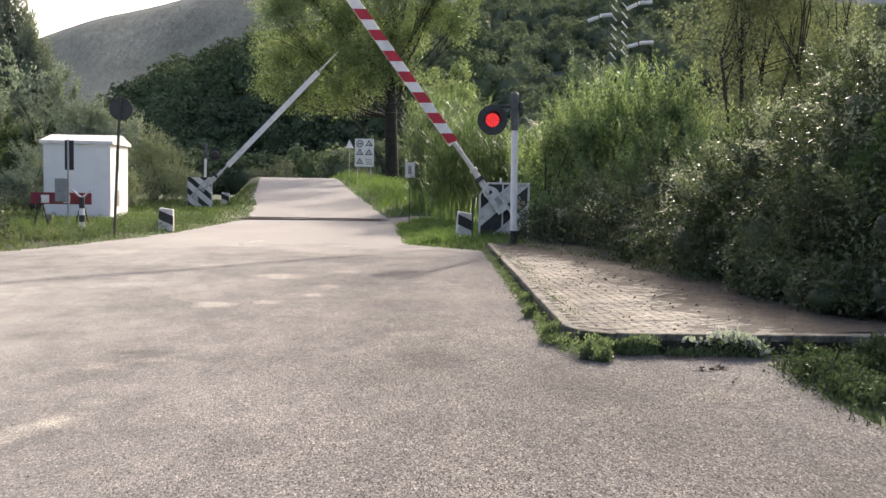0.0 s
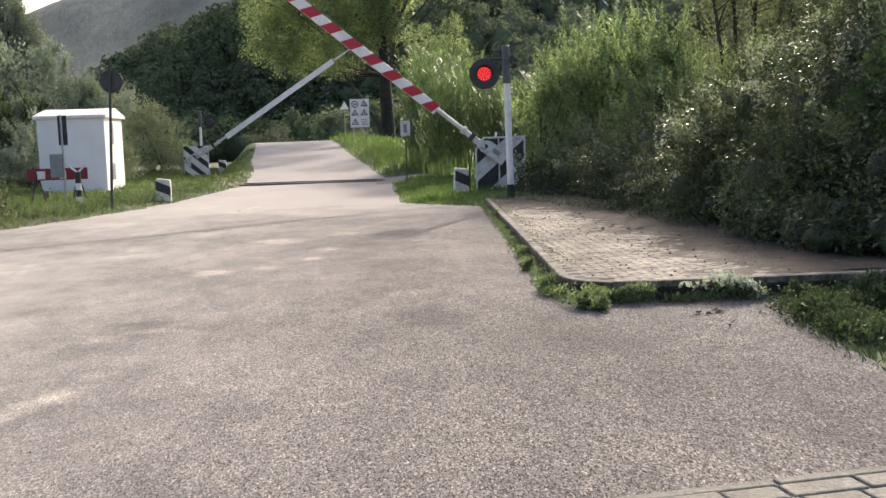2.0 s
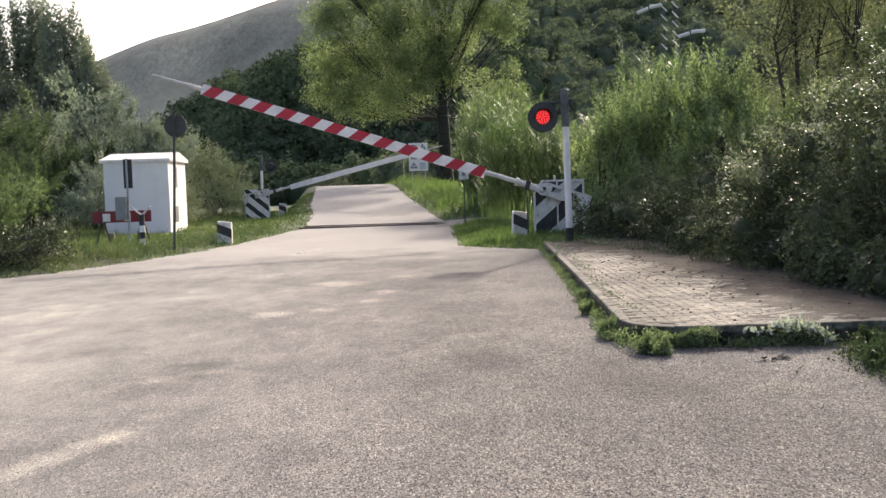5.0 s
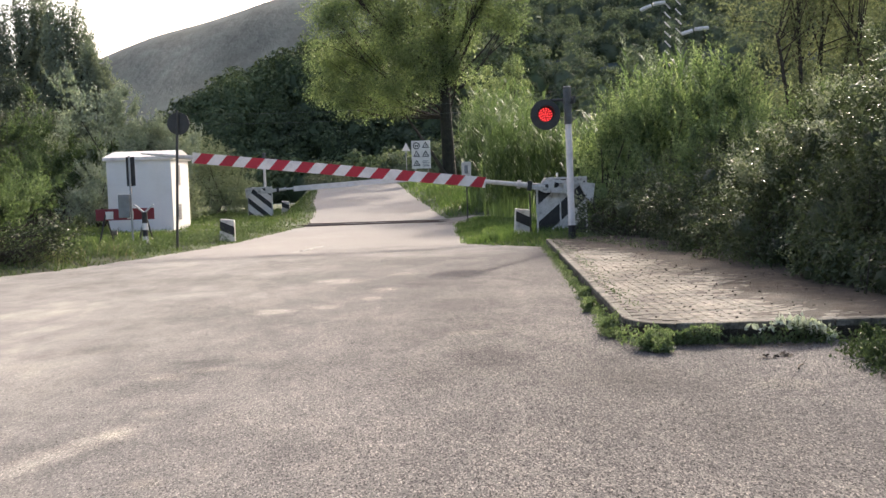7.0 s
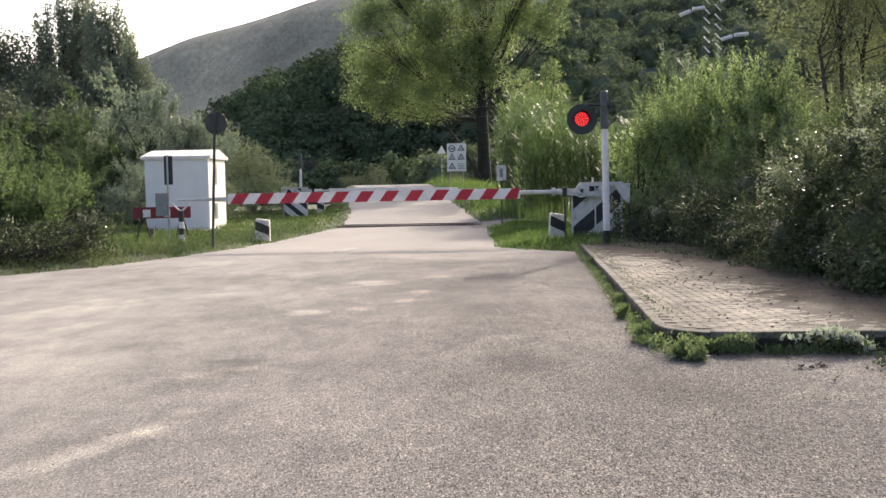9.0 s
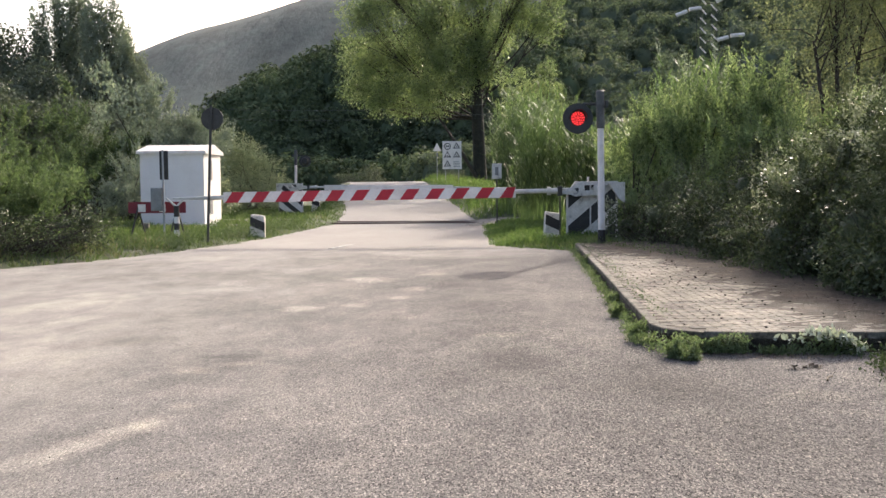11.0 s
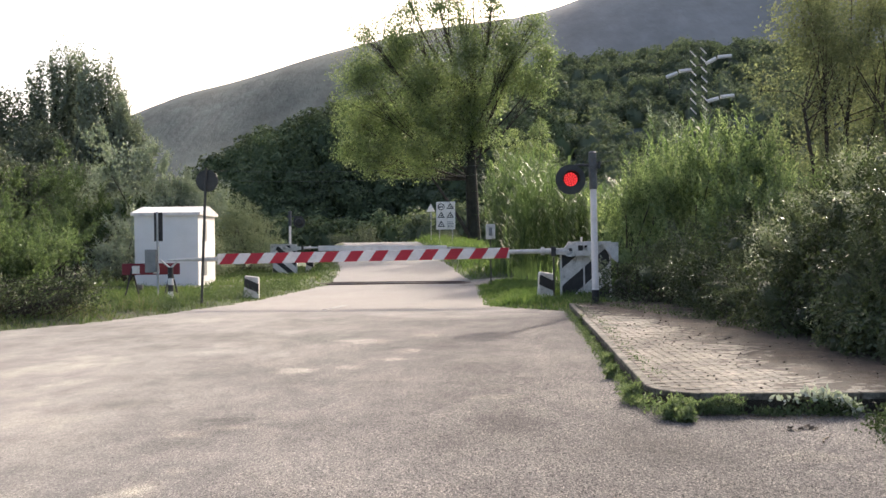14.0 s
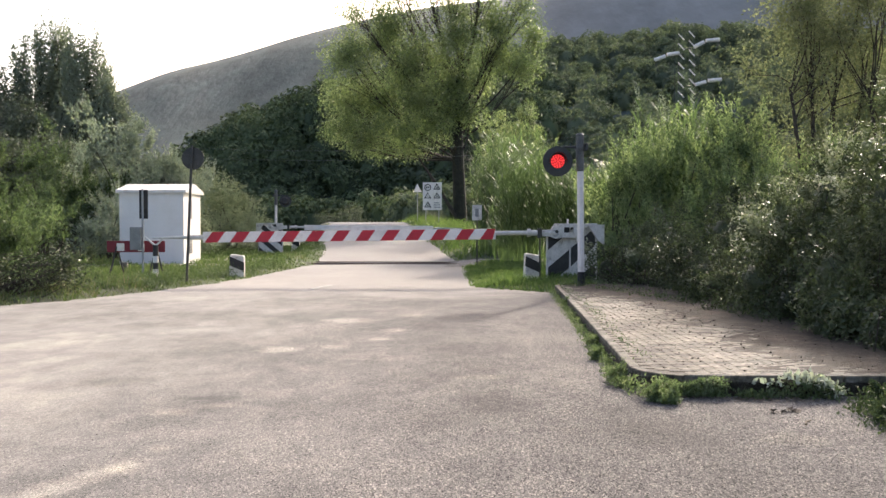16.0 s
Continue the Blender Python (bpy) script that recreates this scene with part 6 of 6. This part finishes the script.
def build_weeds():
    weeds("kerb_weeds", [(2.54, 20.4, 0.02), (2.18, 15.5, 0.02), (1.87, 11.6, 0.01), (1.65, 8.9, 0.01), (1.60, 8.3, 0.02)], 8500, 0.045, 0.115, 0.028, "green weeds growing along the foot of the kerb", 171, "lit_weed")
    weeds("kerb_weeds", [(1.60, 8.25, 0.02), (1.68, 7.85, 0.02), (1.76, 7.55, 0.02)], 500, 0.04, 0.13, 0.032, "leafy weed at the corner of the kerb", 172, "lit_weed")
    weeds("kerb_weeds", [(1.8, 7.9, 0.02), (2.05, 7.87, 0.02), (2.3, 7.84, 0.02)], 2600, 0.028, 0.16, 0.027, "creeping weed on the front of the kerb", 173, "lit_weed")
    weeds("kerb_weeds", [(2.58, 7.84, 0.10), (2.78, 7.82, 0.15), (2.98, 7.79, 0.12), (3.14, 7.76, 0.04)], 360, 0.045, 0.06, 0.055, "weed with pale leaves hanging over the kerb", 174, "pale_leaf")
    weeds("kerb_weeds", [(2.4, 7.82, 0.02), (2.75, 7.78, 0.02), (3.1, 7.74, 0.02)], 900, 0.04, 0.12, 0.04, "weed with pale leaves hanging over the kerb", 175)
    weeds("verge_weeds", [(3.25, 7.35, 0.03), (3.14, 6.7, 0.03), (3.12, 6.0, 0.03), (3.7, 5.9, 0.03), (4.3, 6.9, 0.03), (3.6, 7.35, 0.03)], 14000, 0.11, 0.16, 0.034, "leafy green weeds beside the asphalt", 176, "shaded_weed")
    weeds("verge_weeds", [(-7.8, 19.0, 0.1), (-6.1, 21.6, 0.1), (-5.5, 24.5, 0.1), (-5.0, 28.0, 0.1), (-4.6, 33.0, 0.1)], 9000, 0.3, 0.26, 0.055, "rough leafy weeds in the verge grass", 190, "weed")
    weeds("pavement_weeds", [(2.72, 20.3, 0.15), (2.45, 15.5, 0.15), (2.1, 11.6, 0.15), (1.9, 8.9, 0.15)], 900, 0.05, 0.05, 0.022, "small weeds in the joint behind the kerb", 178)
    weeds("pavement_weeds", [(3.2, 19.6, 0.15), (3.7, 17.5, 0.15), (4.2, 15.0, 0.15), (4.3, 12.5, 0.15)], 1500, 0.14, 0.16, 0.04, "scattered low weeds along the back of the pavement", 179)
    weeds("pavement_weeds", [(2.75, 20.6, 0.14), (3.0, 20.1, 0.15), (3.2, 20.6, 0.15)], 700, 0.12, 0.22, 0.04, "weeds round the foot of the signal post", 180)
    r = np.random.default_rng(187)
    for x, y, s in ((3.22, 7.2, 0.12), (3.1, 6.75, 0.11), (3.5, 6.8, 0.13), (3.75, 7.2, 0.15), (3.05, 6.3, 0.08), (3.9, 6.7, 0.13), (1.75, 7.72, 0.07), (1.80, 7.56, 0.06), (1.62, 8.6, 0.06), (1.74, 10.1, 0.06), (1.86, 11.3, 0.07), (2.0, 12.9, 0.06), (2.28, 16.6, 0.08)):
        L = [(x + r.normal(0, s * 0.5), y + r.normal(0, s * 0.4), s * r.uniform(0.4, 1.2), s * 0.5, s * 0.5, s * 0.5) for _ in range(6)]
        shrub("weed_clump", L, int(14000 * s), "shaded_weed" if x > 2.6 else "lit_weed", 0.032, "leafy green weed clump at the edge of the asphalt", "weed", "weed clumps", seed=int(x * 1000 + y), stems=3, thick=0.002, upright=0.8, shoots=0.6, shoot=0.09, shell=0.6)
    weeds("dead_leaves", [(1.72, 8.0, 0.02), (2.3, 7.75, 0.02), (3.0, 7.62, 0.02)], 900, 0.06, 0.01, 0.035, "dead leaves gathered at the foot of the kerb", 188, "twig_wood", 0.02)
    weeds("dead_leaves", [(3.6, 20.4, 0.16), (4.0, 15.0, 0.16), (4.2, 11.5, 0.16), (4.2, 9.0, 0.16)], 2600, 0.42, 0.006, 0.04, "scattered dead leaves on the pavement", 177, "twig_wood", 0.16)
    th = thing("twig", pose(2.52, 6.75, 0.02, 0, 0, 60), "small pale dry twig lying on the asphalt", "twig")
    part("stick", rod_bm((-0.09, 0, 0.008), (0.0, 0.015, 0.01), 0.007, 0.006, 6), "twig_wood", th)
    part("stick", rod_bm((0.0, 0.015, 0.01), (0.09, 0, 0.008), 0.006, 0.004, 6), "twig_wood", th)
    th = thing("dead_leaf_clump", pose(2.52, 7.2, 0.012, 0, 0, 20), "dark brown clump of dead leaves on the asphalt", "dead leaves")
    bm = bmesh.new()
    rr = random.Random(5)
    for k in range(16):
        a, b = Vector((rr.uniform(-0.11, 0.11), rr.uniform(-0.05, 0.05), 0.004)), rr.uniform(0, 6.28)
        d, w = Vector((math.cos(b), math.sin(b), rr.uniform(0.1, 0.6))) * 0.05, Vector((-math.sin(b), math.cos(b), 0.2)) * 0.02
        bm.faces.new([bm.verts.new(q) for q in (a, a + d * 0.5 + w, a + d, a + d * 0.5 - w)])
    part("leaf_heap", bm, "litter", th)
    th = thing("dry_branch", Matrix.Translation((4.25, 11.2, 0.16)), "dead grey branch leaning in the bramble", "branch")
    part("stick", rod_bm((0, 0, 0), (0.7, 0.6, 0.75), 0.035, 0.02, 8), "twig_wood", th)


def build_pebbles():
    r = np.random.default_rng(181)
    n = 3600
    x, y = 3.0 - 6.0 * r.random(n) ** 1.5, 3.0 + 14 * r.random(n) ** 1.6
    near_kerb = np.arange(n) < 500
    y[near_kerb] = r.uniform(5.5, 19, 500)
    x[near_kerb] = np.interp(y[near_kerb], (5.5, 7.6, 8.4, 20), (2.5, 2.0, 1.5, 2.35)) - np.abs(r.normal(0, 0.25, 500))
    ok = x < np.interp(y, (3, 7.7, 8.4, 20), (2.6, 2.8, 1.5, 2.4))
    x, y = x[ok], y[ok]
    s = r.uniform(0.002, 0.005, len(x)) * np.where(r.random(len(x)) < 0.1, 1.5, 1.0)
    c = np.column_stack([x, y, np.full(len(x), 0.014) + s * 0.4])
    d = np.array([(1, 0, 0), (0, 1, 0), (-1, 0, 0), (0, -1, 0), (0, 0, 0.8), (0, 0, -0.8)])
    v = (c[:, None] + d[None] * (s[:, None, None] * r.uniform(0.6, 1.3, (len(x), 6, 1)))).reshape(-1, 3)
    f = np.array([(0, 1, 4), (1, 2, 4), (2, 3, 4), (3, 0, 4), (1, 0, 5), (2, 1, 5), (3, 2, 5), (0, 3, 5)])
    f = (6 * np.arange(len(x))[:, None, None] + f).reshape(-1, 3)
    tagged(new("loose_gravel", mesh_of("loose_gravel", v, f, "ballast")), "loose gravel crumbs scattered on the asphalt", "gravel", kind="stuff")


def build_crumbs():
    r = np.random.default_rng(191)
    gy, gx = np.meshgrid(np.arange(8.25, 19.5, 0.2), np.arange(0, 2.3, 0.17), indexing="ij")
    y = (gy + r.normal(0, 0.03, gy.shape)).ravel()
    x = (np.interp(gy, (8.2, 20), (1.98, 2.78)) + gx + 0.085 * (np.round(gy / 0.2) % 2) + r.normal(0, 0.03, gy.shape)).ravel()
    ok = r.random(len(x)) < 0.4 + 0.5 * noise_field(x * 1.4, y * 1.4)
    x, y = x[ok], y[ok]
    s = 0.005 + 0.011 * r.random(len(x)) ** 1.5
    c = np.column_stack([x, y, np.full(len(x), 0.156) + s * 0.3])
    d = np.array([(1, 0, 0), (0, 1, 0), (-1, 0, 0), (0, -1, 0), (0, 0, 0.9), (0, 0, -0.5)])
    v = (c[:, None] + d[None] * (s[:, None, None] * r.uniform(0.6, 1.4, (len(x), 6, 1)))).reshape(-1, 3)
    f = np.array([(0, 1, 4), (1, 2, 4), (2, 3, 4), (3, 0, 4), (1, 0, 5), (2, 1, 5), (3, 2, 5), (0, 3, 5)])
    f = (6 * np.arange(len(x))[:, None, None] + f).reshape(-1, 3)
    tagged(new("soil_crumbs", mesh_of("soil_crumbs", v, f, "sand")), "dark soil clods in the joints of the pavement", "soil", kind="stuff")


build_pebbles()
build_crumbs()
build_right()
build_reeds()
build_left()
build_road_tree()
build_hill_wood()
build_grass()
build_weeds()
build_platform()
build_edging()
build_drift()


def motions():
    for arm, rows in ARMS:
        walk(arm, rows)


motions()
